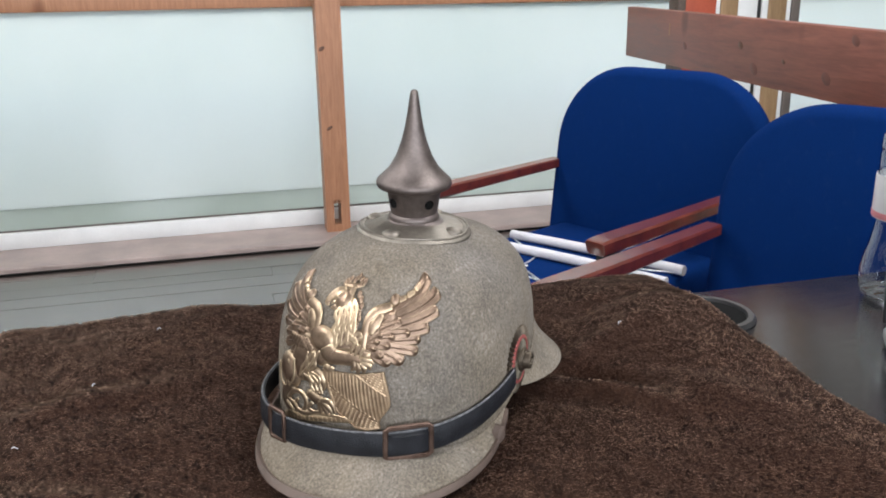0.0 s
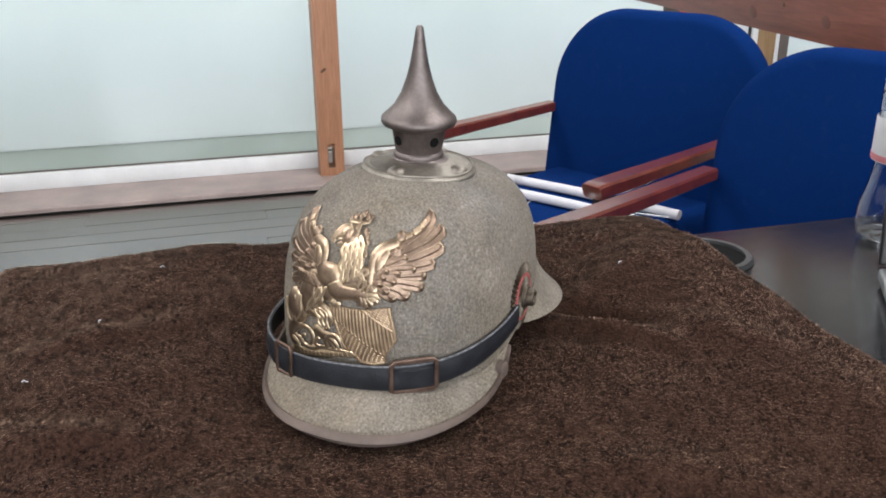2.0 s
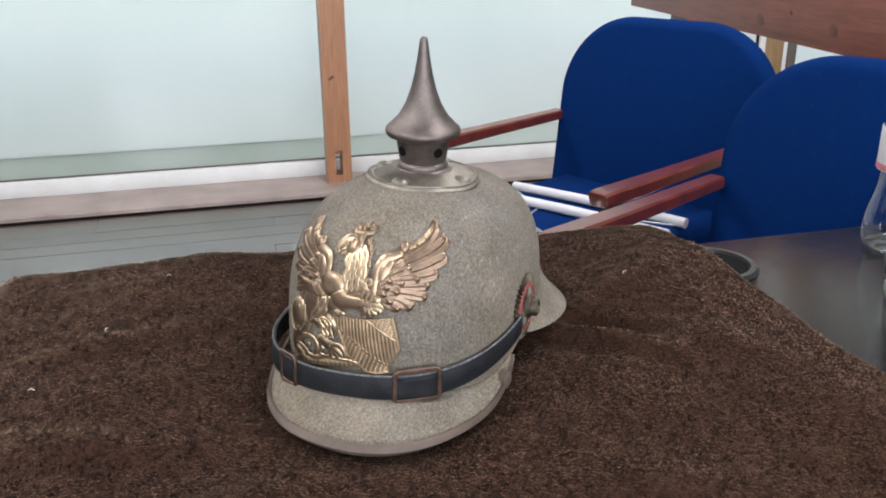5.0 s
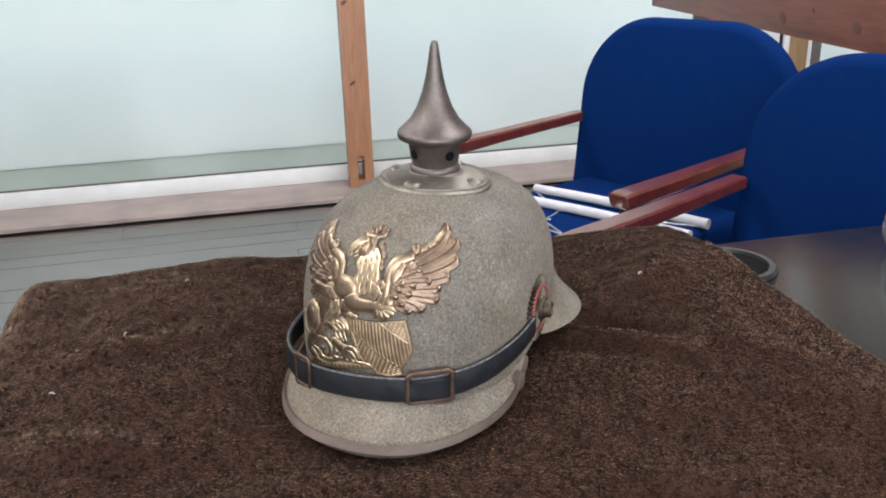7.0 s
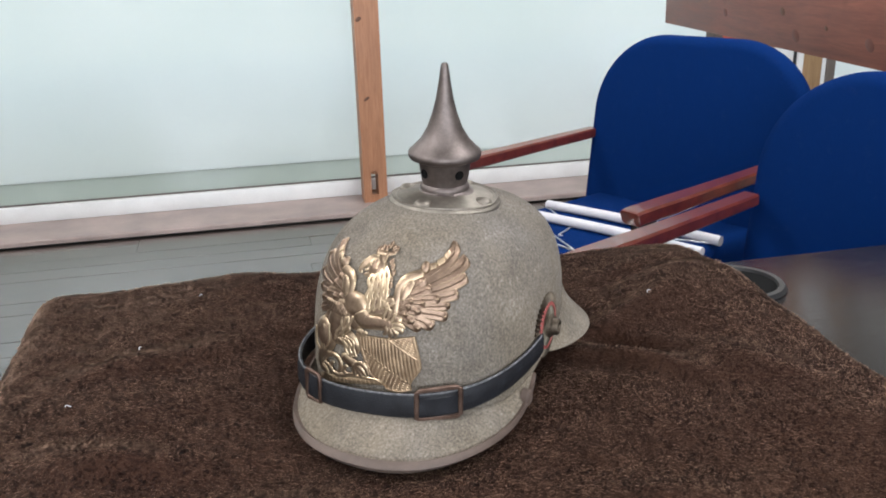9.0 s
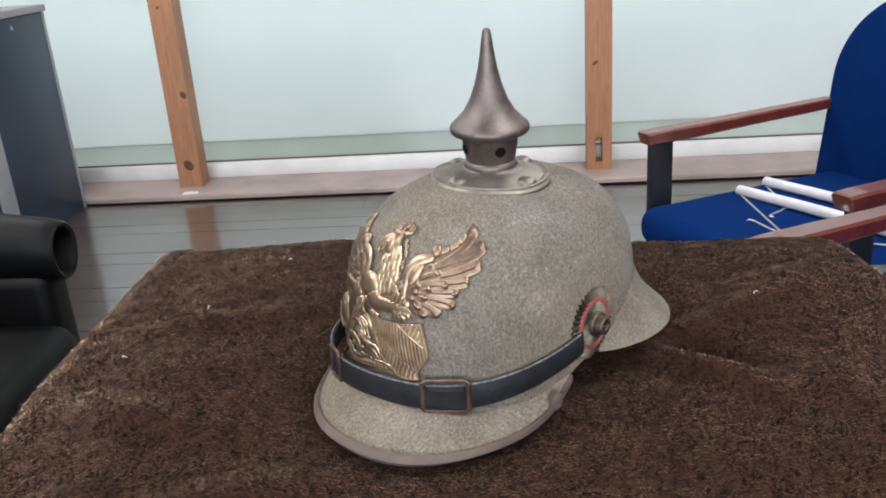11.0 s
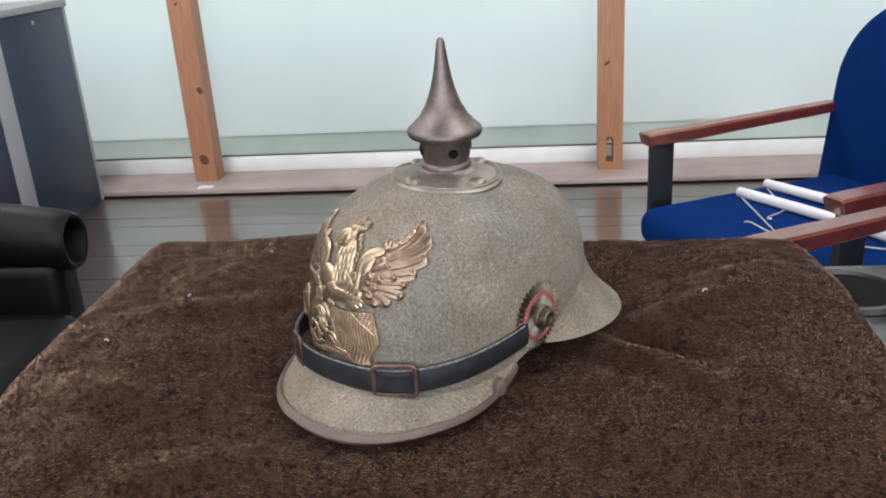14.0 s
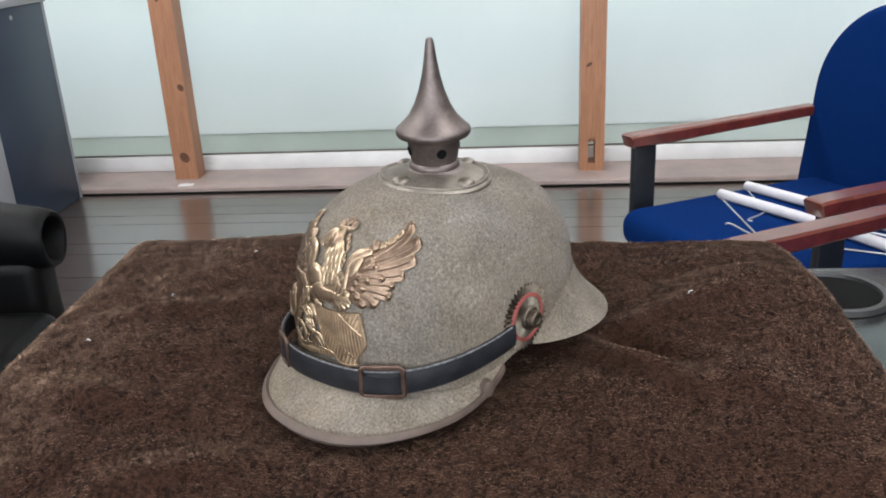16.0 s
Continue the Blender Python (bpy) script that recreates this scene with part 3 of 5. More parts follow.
def shell_point(a, h):
    """A point of the shell at azimuth a (0: front) and height h."""
    u = min(max((h - RIM) / (CROWN - RIM), 0), 1)
    c, s = math.cos(a), math.sin(a)
    w = smooth(-1, 1, c)
    p = (1 - u ** (4.58 - 0.75 * w)) ** (1 / (1.71 + 1.0 * w))
    k = (abs(c) ** 2.46 + abs(s) ** 2.46) ** (-1 / 2.46)
    return Vector(((FRONT if c > 0 else BACK) * p * c * k, SIDE * p * s * k + ASIDE, h))


def shell_out(a, h, out):
    e = 1e-3
    p = shell_point(a, h)
    n = (shell_point(a + e, h) - shell_point(a - e, h)).cross(shell_point(a, h + e) - shell_point(a, h - e))
    return p + n.normalized() * out


def bearing(az):
    """The shell's parameter at a true bearing of az degrees from the front."""
    a = radians(az)
    return math.atan2(math.sin(a) / SIDE, math.cos(a) / (FRONT if math.cos(a) > 0 else BACK))


def rim_height(a):
    """The lower edge of the shell: low at the front visor, arched over the ears, high above the neck guard."""
    d = abs(math.degrees(math.atan2(math.sin(a), math.cos(a))))
    return RIM + 0.020 * smooth(55, 88, d) + 0.010 * smooth(88, 130, d)


def build_shell():
    bm = bmesh.new()
    seg, lev = 128, 48
    rings = []
    for k in range(lev):
        u = 1 - (1 - k / lev) ** 1.6
        rings.append([bm.verts.new(shell_point(a, rim_height(a) + (CROWN - rim_height(a)) * u)) for a in (2 * math.pi * i / seg for i in range(seg))])
    top = bm.verts.new((0, 0, CROWN))
    for a, b in zip(rings, rings[1:]):
        for i in range(seg):
            bm.faces.new((a[i], a[(i + 1) % seg], b[(i + 1) % seg], b[i]))
    for i in range(seg):
        bm.faces.new((rings[-1][i], rings[-1][(i + 1) % seg], top))
    return part("shell", bm, FELT, helmet)


build_shell()


def brim(name, centre, half, root, end, reach, sharp, label, band):
    """A brim that springs from the shell round azimuth centre, from height root to height end."""
    n, m = 64, 12
    rows, edge, ups = [], [], []
    for i in range(n + 1):
        f = -1 + 2 * i / n
        a = centre + half * f
        k = 1 - abs(f) ** sharp
        h0 = root + (rim_height(a) - root) * (1 - k) if centre else rim_height(a) + 0.014 * k + 0.002
        p = shell_out(a, h0, 0.0008)
        out = Vector((math.cos(a), math.sin(a), 0))
        q = Vector((p.x + (0 if centre else 0.0354 * k * math.cos(a)), p.y + (0 if centre else 0.0067 * k), 0)) + out * (reach * k) + Vector((0, 0, end + (rim_height(a) - 0.003 - end) * (1 - k if centre else abs(f) ** 2.3)))
        bulge = (0.0035 if not centre else -0.006) * k
        rows.append([p.lerp(q, j / m) + out * bulge * math.sin(math.pi * j / m) for j in range(m + 1)])
        edge.append(q)
    bm = bmesh.new()
    g = [[bm.verts.new(p) for p in r] for r in rows]
    for a, b in zip(g, g[1:]):
        for j in range(m):
            bm.faces.new((a[j], a[j + 1], b[j + 1], b[j]))
    bmesh.ops.recalc_face_normals(bm, faces=bm.faces)
    bmesh.ops.solidify(bm, geom=bm.faces[:], thickness=0.0022)
    v = part(name, bm, FELT, helmet, label)
    if band:
        bm = bmesh.new()
        rr = []
        for r in rows:
            d = (r[-1] - r[-2]).normalized()
            o = Vector((r[-1].x, r[-1].y, 0)).normalized()
            nn = (o - d * o.dot(d)).normalized()
            e = r[-1]
            rr.append([bm.verts.new(e + d * x + nn * y) for x, y in ((-0.0050, 0.0018), (-0.0046, 0.0027), (0.0, 0.0028), (0.0016, 0.0020), (0.0016, -0.0022), (-0.0045, -0.0026))])
        for a, b in zip(rr, rr[1:]):
            for j in range(6):
                bm.faces.new((a[j], a[(j + 1) % 6], b[(j + 1) % 6], b[j]))
        bm.faces.new(rr[0])
        bm.faces.new(rr[-1][::-1])
        bmesh.ops.recalc_face_normals(bm, faces=bm.faces)
        part("edging", bm, EDGE, v, "brown metal edging band")


brim("front_visor", 0.0, radians(77), 0.036, 0.0204, 0.0086, 3.8, "felt-covered front visor", True)
brim("neck_guard", math.pi, radians(86), 0.075, 0.0230, 0.0360, 2.9, "felt-covered rear neck guard", False)


def plate_lift(x, y):
    """The base plate bends with the crown, which falls away less towards the front."""
    r = math.hypot(x, y)
    return 0.0034 * smooth(-0.15, 0.9, math.cos(math.atan2(y, x) + 0.2)) * min(r / 0.040, 1.0) ** 2


def bent(bm):
    for v in bm.verts:
        v.co.z += plate_lift(v.co.x, v.co.y)
    return bm


def spike():
    s = part("spike", lathe([(0.0000, 0.0971), (0.0015, 0.0969), (0.0026, 0.0956), (0.0032, 0.0924), (0.0047, 0.0816), (0.0066, 0.0709), (0.0092, 0.0606), (0.0130, 0.0501),
                             (0.0180, 0.0415), (0.0245, 0.0348), (0.0268, 0.0328), (0.0274, 0.0312), (0.0273, 0.0292), (0.0264, 0.0276), (0.0233, 0.0262), (0.0200, 0.0250), (0.0194, 0.0235),
                             (0.0176, 0.0110), (0.0168, 0.0080), (0.0182, 0.0066), (0.0186, 0.0050), (0.0184, 0.0036), (0.0200, 0.0020), (0.0235, 0.0008)], 56), BRONZE, helmet, "bronzed steel spike with vented neck")
    s.location = (0, 0, CROWN)
    b = part("base_plate", bent(lathe([(0.0, 0.0025), (0.020, 0.0018), (0.028, -0.0002), (0.0365, -0.0034), (0.0380, -0.0030), (0.0402, -0.0038), (0.0422, -0.0060), (0.0424, -0.0100)], 64)), PLATE, helmet, "round bronzed base plate")
    b.location = (0, 0, CROWN)


spike()


def spike_details():
    plate = bpy.data.objects["base_plate"]
    neck = bpy.data.objects["spike"]
    for k in range(4):
        a = radians(-4 + 90 * k)
        st = part("stud", lathe([(0.0, 0.0026), (0.0026, 0.0024), (0.0052, 0.0015), (0.0066, 0.0002), (0.0070, -0.0014)], 20), PLATE, plate)
        st.location = (0.0325 * math.cos(a), 0.0325 * math.sin(a), -0.0016 + plate_lift(0.0325 * math.cos(a), 0.0325 * math.sin(a)))
    for k in range(4):
        a = radians(61 + 90 * k)
        # the neck stays solid; a near-black disc paints each vent's inner shade
        hole = lathe([(0.0, 0.0), (0.0029, 0.0), (0.0034, 0.0005), (0.0037, -0.0004)], 20)
        ob = part("vent_shade_disc", hole, DARK, neck)
        ob.matrix_basis = Matrix.Rotation(a, 4, "Z") @ Matrix.Translation((0.0186, 0, 0.0172)) @ Matrix.Rotation(radians(98), 4, "Y")
    part("rim_bead", bent(lathe([(0.0396 + 0.0011 * math.cos(t), -0.0036 + 0.0011 * math.sin(t)) for t in (2 * math.pi * i / 8 for i in range(9))], 64)), PLATE, plate)


spike_details()


# ---- strap, sliders and cockades ----
def strap_height(az):
    return 0.0440 + 0.0134 * (abs(az) / 74) ** 1.15 + (0.00020 * az if az < 0 else 0.0)


def stand_off(az):
    """How far the strap stands away from the felt: it bellies out over the visor on the wearer's right."""
    return 0.0085 * math.exp(-((az + 30) / 27) ** 2)


def strap():
    bm = bmesh.new()
    rows = []
    n = 90
    for i in range(n + 1):
        az = -80 + 160 * i / n
        a = bearing(az)
        h = strap_height(az)
        off = 0.0016 + 0.0016 * math.exp(-(az / 45) ** 4) + stand_off(az)
        up, lo = shell_out(a, h + 0.0080, off), shell_out(a, h - 0.0084, off + 0.0022 * math.exp(-(az / 50) ** 4))
        nn = (shell_out(a, h, 0.01) - shell_out(a, h, 0.0)).normalized()
        d = (up - lo).normalized()
        t = 0.0022
        prof = [lo, lo + nn * t * 0.7 - d * 0.0004, lo + nn * t + d * 0.001, (lo + up) / 2 + nn * t * 1.25, up + nn * t - d * 0.001, up + nn * t * 0.7 + d * 0.0004, up]
        rows.append([bm.verts.new(p) for p in prof])
    for a, b in zip(rows, rows[1:]):
        for j in range(7):
            bm.faces.new((a[j], a[(j + 1) % 7], b[(j + 1) % 7], b[j]))
    bm.faces.new(rows[0])
    bm.faces.new(rows[-1][::-1])
    bmesh.ops.recalc_face_normals(bm, faces=bm.faces)
    st = part("chin_strap", bm, STRAP, helmet, "black leather chin strap laid over the visor")
    wear = []
    for i in range(60):
        az = -78 + 156 * i / 59
        wear.append(shell_out(bearing(az), strap_height(az) + 0.0079, 0.0036 + 0.0014 * math.exp(-(az / 45) ** 4) + stand_off(az)))
    part("worn_edge", sweep(wear, round_section(0.00075, 6)), SCUFF, st, "pale worn upper edge")
    for sgn in (-1, 1):
        c0, c1 = (16.8, 30.6) if sgn > 0 else (-24.0, -17.5)
        h0, h1 = strap_height(c0), strap_height(c1)
        corners = []
        for az, h, dz in ((c0, h0, -0.0112), (c1, h1, -0.0112), (c1, h1, 0.0112), (c0, h0, 0.0112)):
            corners.append(shell_out(bearing(az), h + dz, 0.0066 + stand_off(az)))
        pts = []
        for k in range(4):
            a, b = corners[k], corners[(k + 1) % 4]
            pts += [a.lerp(b, f) for f in (0.08, 0.35, 0.65, 0.92)]
        part("slider", sweep(pts, rect_section(0.0036, 0.0024, 0.0007), True, up=tuple(shell_out(bearing(22 * sgn), 0.045, 1.0) - shell_out(bearing(22 * sgn), 0.045, 0.0))), IRON, st, "browned iron strap slider")
    # the strap's free end, doubled back by the slider
    rows = []
    bm = bmesh.new()
    for i in range(13):
        az = 17.2 + 13.0 * i / 12
        h = strap_height(az)
        o = 0.0052 + 0.0012 * math.sin(math.pi * i / 12)
        rows.append([bm.verts.new(shell_out(bearing(az), h + dz, o + oo)) for dz, oo in ((-0.008, 0), (-0.007, 0.0016), (0.0055, 0.0016), (0.0065, 0))])
    for a, b in zip(rows, rows[1:]):
        for j in range(4):
            bm.faces.new((a[j], a[(j + 1) % 4], b[(j + 1) % 4], b[j]))
    bmesh.ops.recalc_face_normals(bm, faces=bm.faces)
    part("strap_end", bm, STRAP, st)


strap()


def cockade(az):
    a = radians(az)
    p = shell_out(a, 0.0655, -0.0010)
    nn = ((shell_out(a, 0.0655, 0.01) - p).normalized() - Vector((0.03, 0, 0))).normalized()
    m = Matrix.Translation(p) @ nn.to_track_quat("Z", "Y").to_matrix().to_4x4()
    bm = bmesh.new()
    seg = 76
    outer, inner, back = [], [], []
    for i in range(seg):
        t = 2 * math.pi * i / seg
        tooth = (i % 2)
        ro = 0.0258 if tooth else 0.0222
        outer.append(bm.verts.new((ro * math.cos(t), ro * math.sin(t), 0.0016 if tooth else -0.0002)))
        inner.append(bm.verts.new((0.0172 * math.cos(t), 0.0172 * math.sin(t), 0.0030 if tooth else 0.0014)))
        back.append(bm.verts.new((ro * 0.98 * math.cos(t), ro * 0.98 * math.sin(t), -0.0012)))
    for i in range(seg):
        j = (i + 1) % seg
        bm.faces.new((outer[i], outer[j], inner[j], inner[i]))
        bm.faces.new((back[i], back[j], outer[j], outer[i]))
    bmesh.ops.recalc_face_normals(bm, faces=bm.faces)
    c = part("cockade", bm, PLEAT, helmet, "pleated round cockade with a red ring", smooth=False)
    c.matrix_basis = m
    part("red_ring", lathe([(0.0186, 0.0014), (0.0182, 0.0029), (0.0158, 0.0031), (0.0153, 0.002)], 56), RED, c, "faded red painted ring")
    bm = bmesh.new()
    fan = 96
    for i in range(fan):
        t = 2 * math.pi * i / fan
        lift_z = 0.0009 if i % 2 else 0.0
        bm.verts.new((0.0156 * math.cos(t), 0.0156 * math.sin(t), 0.0018 + lift_z))
        bm.verts.new((0.0085 * math.cos(t), 0.0085 * math.sin(t), 0.0034 + lift_z * 0.6))
    bm.verts.ensure_lookup_table()
    for i in range(fan):
        j = (i + 1) % fan
        bm.faces.new((bm.verts[2 * i], bm.verts[2 * j], bm.verts[2 * j + 1], bm.verts[2 * i + 1]))
    bmesh.ops.recalc_face_normals(bm, faces=bm.faces)
    part("inner_disc", bm, SILVERED, c, "ribbed tarnished silver disc", smooth=False)
    part("boss", lathe([(0.0092, 0.0026), (0.0092, 0.0050), (0.0080, 0.0062), (0.0066, 0.0064), (0.0063, 0.0104), (0.0056, 0.0112), (0.0038, 0.0114), (0.0034, 0.0098), (0.0016, 0.0098), (0.0012, 0.0090), (0.0, 0.0090)], 36), PLEAT, c, "turned iron boss")


cockade(90.5)
cockade(-90.5)


def visor_tabs():
    v = bpy.data.objects["front_visor"]
    for sgn in (-1, 1):
        a = radians(67.0 * sgn)
        p = shell_out(a, 0.0300, 0.0082)
        nn = (shell_out(a, 0.03, 0.01) - shell_out(a, 0.03, 0)).normalized()
        ob = part("edging_end", lathe([(0.0, 0.0022), (0.0035, 0.0020), (0.0048, 0.0010), (0.005, -0.004)], 20, 1.0, 1.35), EDGE, v, "rounded brown end of the edging")
        ob.matrix_basis = Matrix.Translation(p) @ nn.to_track_quat("Z", "Y").to_matrix().to_4x4()


visor_tabs()


# ---- griffin badge ----
RELIEF = 0.52


def on_badge(az, h, out=0.0):
    u, v = az / 20, (h - 0.095) / 0.03
    az += 2.0 - 4.449 + 0.633 * u - 0.739 * v - 0.16 * u * u - 0.195 * u * v + 0.712 * v * v
    h += 0.00522 + 0.00452 * u - 0.00073 * v - 0.00108 * u * u - 0.00133 * u * v - 0.00064 * v * v
    return shell_out(bearing(az), h, 0.0012 + 0.02 * max(0.0, h - 0.12) + RELIEF * out)


R_ARC = 0.100


def flat(az, h):
    return Vector((radians(az) * R_ARC, h, 0))


def lift(p, out):
    return on_badge(math.degrees(p.x / R_ARC), p.y, out)


def limb(bm, pts, radii, n=18, sec=9, flatten=0.62, base=0.0006):
    """A rounded limb along (azimuth, height) points."""
    line = spline([flat(*p) for p in pts], n)
    rs = [r.x for r in spline([Vector((r, 0, 0)) for r in radii], n)]
    rings = []
    for i, p in enumerate(line):
        t = (line[min(i + 1, n)] - line[max(i - 1, 0)]).normalized()
        s = Vector((-t.y, t.x, 0))
        r = rs[i]
        rings.append([bm.verts.new(lift(p + s * r * math.cos(2 * math.pi * k / sec), base + r * flatten * math.sin(2 * math.pi * k / sec))) for k in range(sec)])
    for a, b in zip(rings, rings[1:]):
        for k in range(sec):
            bm.faces.new((a[k], a[(k + 1) % sec], b[(k + 1) % sec], b[k]))
    for ring, p, e in ((rings[0], line[0], line[0] - line[1]), (rings[-1], line[-1], line[-1] - line[-2])):
        cap = bm.verts.new(lift(p + e.normalized() * (rs[0] if ring is rings[0] else rs[-1]) * 0.6, base))
        for k in range(sec):
            bm.faces.new((ring[k], ring[(k + 1) % sec], cap))
    return bm


def lump(bm, az, h, rs, rh, ro, turn=0.0, base=0.0):
    """A rounded mass set on the badge."""
    c, t = flat(az, h), radians(turn)
    n, m = 16, 7
    rings = []
    for j in range(m):
        f = math.pi / 2 * j / m
        rings.append([bm.verts.new(lift(c + Vector((rs * math.cos(f) * math.cos(g) * math.cos(t) - rh * math.cos(f) * math.sin(g) * math.sin(t),
                                                   rs * math.cos(f) * math.cos(g) * math.sin(t) + rh * math.cos(f) * math.sin(g) * math.cos(t), 0)), base + ro * math.sin(f)))
                      for g in (2 * math.pi * k / n for k in range(n))])
    top = bm.verts.new(lift(c, base + ro))
    for a, b in zip(rings, rings[1:]):
        for k in range(n):
            bm.faces.new((a[k], a[(k + 1) % n], b[(k + 1) % n], b[k]))
    for k in range(n):
        bm.faces.new((rings[-1][k], rings[-1][(k + 1) % n], top))
    return bm


def feather(bm, pts, w0, w1, base, ridge=0.0010, n=30):
    """A feather with a raised quill, combed barbs and a rounded tip that ends in a small boss."""
    line = spline([flat(*p) for p in pts], 4 * n)
    run = sum((q - p).length for p, q in zip(line, line[1:]))
    tip = min(0.45, 1.15 * w1 / run)
    stops = [int(4 * n * math.sin(math.pi / 2 * k / n)) for k in range(n + 1)]
    cross = ((-1, -0.9), (-0.96, 0.0), (-0.84, 0.42), (-0.62, 0.62), (-0.48, 0.36), (-0.28, 0.72), (-0.13, 0.48), (0, 1.15), (0.13, 0.48), (0.28, 0.72), (0.48, 0.36), (0.62, 0.62), (0.84, 0.42), (0.96, 0.0), (1, -0.9))
    rows = []
    for q in stops:
        p, f = line[q], q / (4 * n)
        t = (line[min(q + 1, 4 * n)] - line[max(q - 1, 0)]).normalized()
        s = Vector((-t.y, t.x, 0))
        e = max(0.0, (f - 1 + tip) / tip)
        w = (w0 + (w1 - w0) * min(f / 0.7, 1)) * math.sqrt(max(0.003, 1 - e * e))
        o, boss = base - 0.0008 * e ** 3, 0.0020 * math.exp(-((f - 1 + 0.62 * tip) / (0.42 * tip)) ** 2)
        comb = 1 - 0.9 * smooth(0.0, 0.8, (f - 1 + 1.6 * tip) / (1.6 * tip))
        rows.append([bm.verts.new(lift(p + s * w * x, o + boss * math.exp(-(x / 0.5) ** 2) + ridge * (y if abs(x) > 0.9 else 0.5 + (y - 0.5) * comb - 0.5 * e * x * x))) for x, y in cross])
    for a, b in zip(rows, rows[1:]):
        for k in range(len(cross) - 1):
            bm.faces.new((a[k], a[k + 1], b[k + 1], b[k]))
    bm.faces.new(rows[-1])
    return bm


def web(bm, lines, reach, base, n=16):
    """The sheet that joins neighbouring feathers."""
    rows = [[bm.verts.new(lift(p, base)) for p in spline([flat(*q) for q in pts], n)[: int(n * reach) + 1]] for pts in lines]
    for a, b in zip(rows, rows[1:]):
        for i in range(len(a) - 1):
            bm.faces.new((a[i], a[i + 1], b[i + 1], b[i]))
    return bm


def finish(bm):
    bmesh.ops.recalc_face_normals(bm, faces=bm.faces)
    return bm


def strands(bm, lines, r, base, wave=0.0, n=20):
    """Fine wavy locks of hair laid side by side along two guide lines."""
    (a0, a1), count = lines
    for k in range(count):
        f = k / max(1, count - 1)
        pts = [((p[0] * (1 - f) + q[0] * f) + wave * (1 if (i + k) % 2 else -1), p[1] * (1 - f) + q[1] * f) for i, (p, q) in enumerate(zip(a0, a1))]
        limb(bm, pts, [r * 0.8, r, r, r * 0.6], n, 6, 1.0, base)


def griffin():
    bm = bmesh.new()
    rng = random.Random(11)
    # slim neck with a wavy mane
    limb(bm, [(3.6, 0.0995), (3, 0.1102), (2.7, 0.1198), (0.8, 0.1272)], [0.0085, 0.0082, 0.0074, 0.0062], 24, 12, 0.5)
    strands(bm, (([(-0.7, 0.0998), (-0.1, 0.1054), (-0.7, 0.1106), (-0.6, 0.1159), (-1.4, 0.1205), (-1.2, 0.1246)], [(6.8, 0.1043), (7.1, 0.1096), (6.4, 0.1147), (6.6, 0.1198), (6, 0.1241), (4.7, 0.1287)]), 8), 0.0013, 0.0040, 0.35, 26)
    for x in ((7, 0.1148), (7.5, 0.1187), (7, 0.1224), (7.4, 0.1261), (6.5, 0.1296), (5.2, 0.1324)):
        lump(bm, *x, 0.0017, 0.0022, 0.0020, rng.uniform(-40, 40), 0.0006)
    # eagle head turned to the wearer's right: brow, eye, open hooked beak, ear
    lump(bm, -0.2, 0.1291, 0.0066, 0.0062, 0.0058, 0, 0.0008)
    limb(bm, [(-1.6, 0.1328), (-4.3, 0.1323), (-6.3, 0.1300), (-7, 0.1271), (-6.1, 0.1251)], [0.0030, 0.0034, 0.0028, 0.0019, 0.0007], 20, 9, 0.8, 0.0016)
    limb(bm, [(-1, 0.1259), (-2.8, 0.1246), (-4.7, 0.1242)], [0.0028, 0.0021, 0.0007], 12, 9, 0.8, 0.0012)
    limb(bm, [(-1.9, 0.1285), (-3.6, 0.1275), (-4.9, 0.1263)], [0.0010, 0.0009, 0.0005], 8, 7, 0.9, 0.0024)
    lump(bm, -1.9, 0.1306, 0.0013, 0.0011, 0.0020, 0, 0.0056)
    limb(bm, [(-0.5, 0.1332), (-2.2, 0.1326), (-3.1, 0.1307), (-2, 0.1288)], [0.0008, 0.0011, 0.0010, 0.0006], 14, 6, 0.9, 0.0050)
    limb(bm, [(1.3, 0.1282), (1.5, 0.1315), (2.1, 0.1343), (2.1, 0.1368)], [0.0020, 0.0026, 0.0021, 0.0006], 14, 9, 0.8, 0.0030)
    limb(bm, [(0.3, 0.1274), (0.4, 0.1304), (-0.1, 0.1324)], [0.0010, 0.0012, 0.0006], 10, 7, 0.9, 0.0056)
    # coronet of pearls
    limb(bm, [(-2.9, 0.1372), (-0.3, 0.1368), (2.6, 0.1366), (5.7, 0.1373)], [0.0010, 0.0013, 0.0013, 0.0010], 14, 8, 0.9, 0.0012)
    for x in ((-3.2, 0.1386), (-1.6, 0.1397), (0.7, 0.1397), (1.9, 0.1413), (3.9, 0.1396), (5.5, 0.1390)):
        lump(bm, *x, 0.0017, 0.0020, 0.0024, 0, 0.0008)
    # curled raised paw behind the neck
    lump(bm, 8.6, 0.1076, 0.0050, 0.0046, 0.0042, 0, 0.0006)
    limb(bm, [(7.2, 0.1053), (7.4, 0.1087), (8.8, 0.1099), (9.9, 0.1077), (8.8, 0.1063), (8.2, 0.1078)], [0.0013, 0.0015, 0.0014, 0.0013, 0.0011, 0.0007], 24, 7, 0.9, 0.0040)
    for k in range(3):
        limb(bm, [(5.8 + 0.9 * k, 0.1094 - 0.001 * k), (6.8 + 0.9 * k, 0.1049 - 0.001 * k)], [0.0012, 0.0013], 6, 6, 0.9, 0.0044)
    # far foreleg with banded cuff
    limb(bm, [(5.3, 0.1033), (8.8, 0.1002), (12.2, 0.0958)], [0.0036, 0.0034, 0.0036], 14, 10, 0.7, 0.0020)
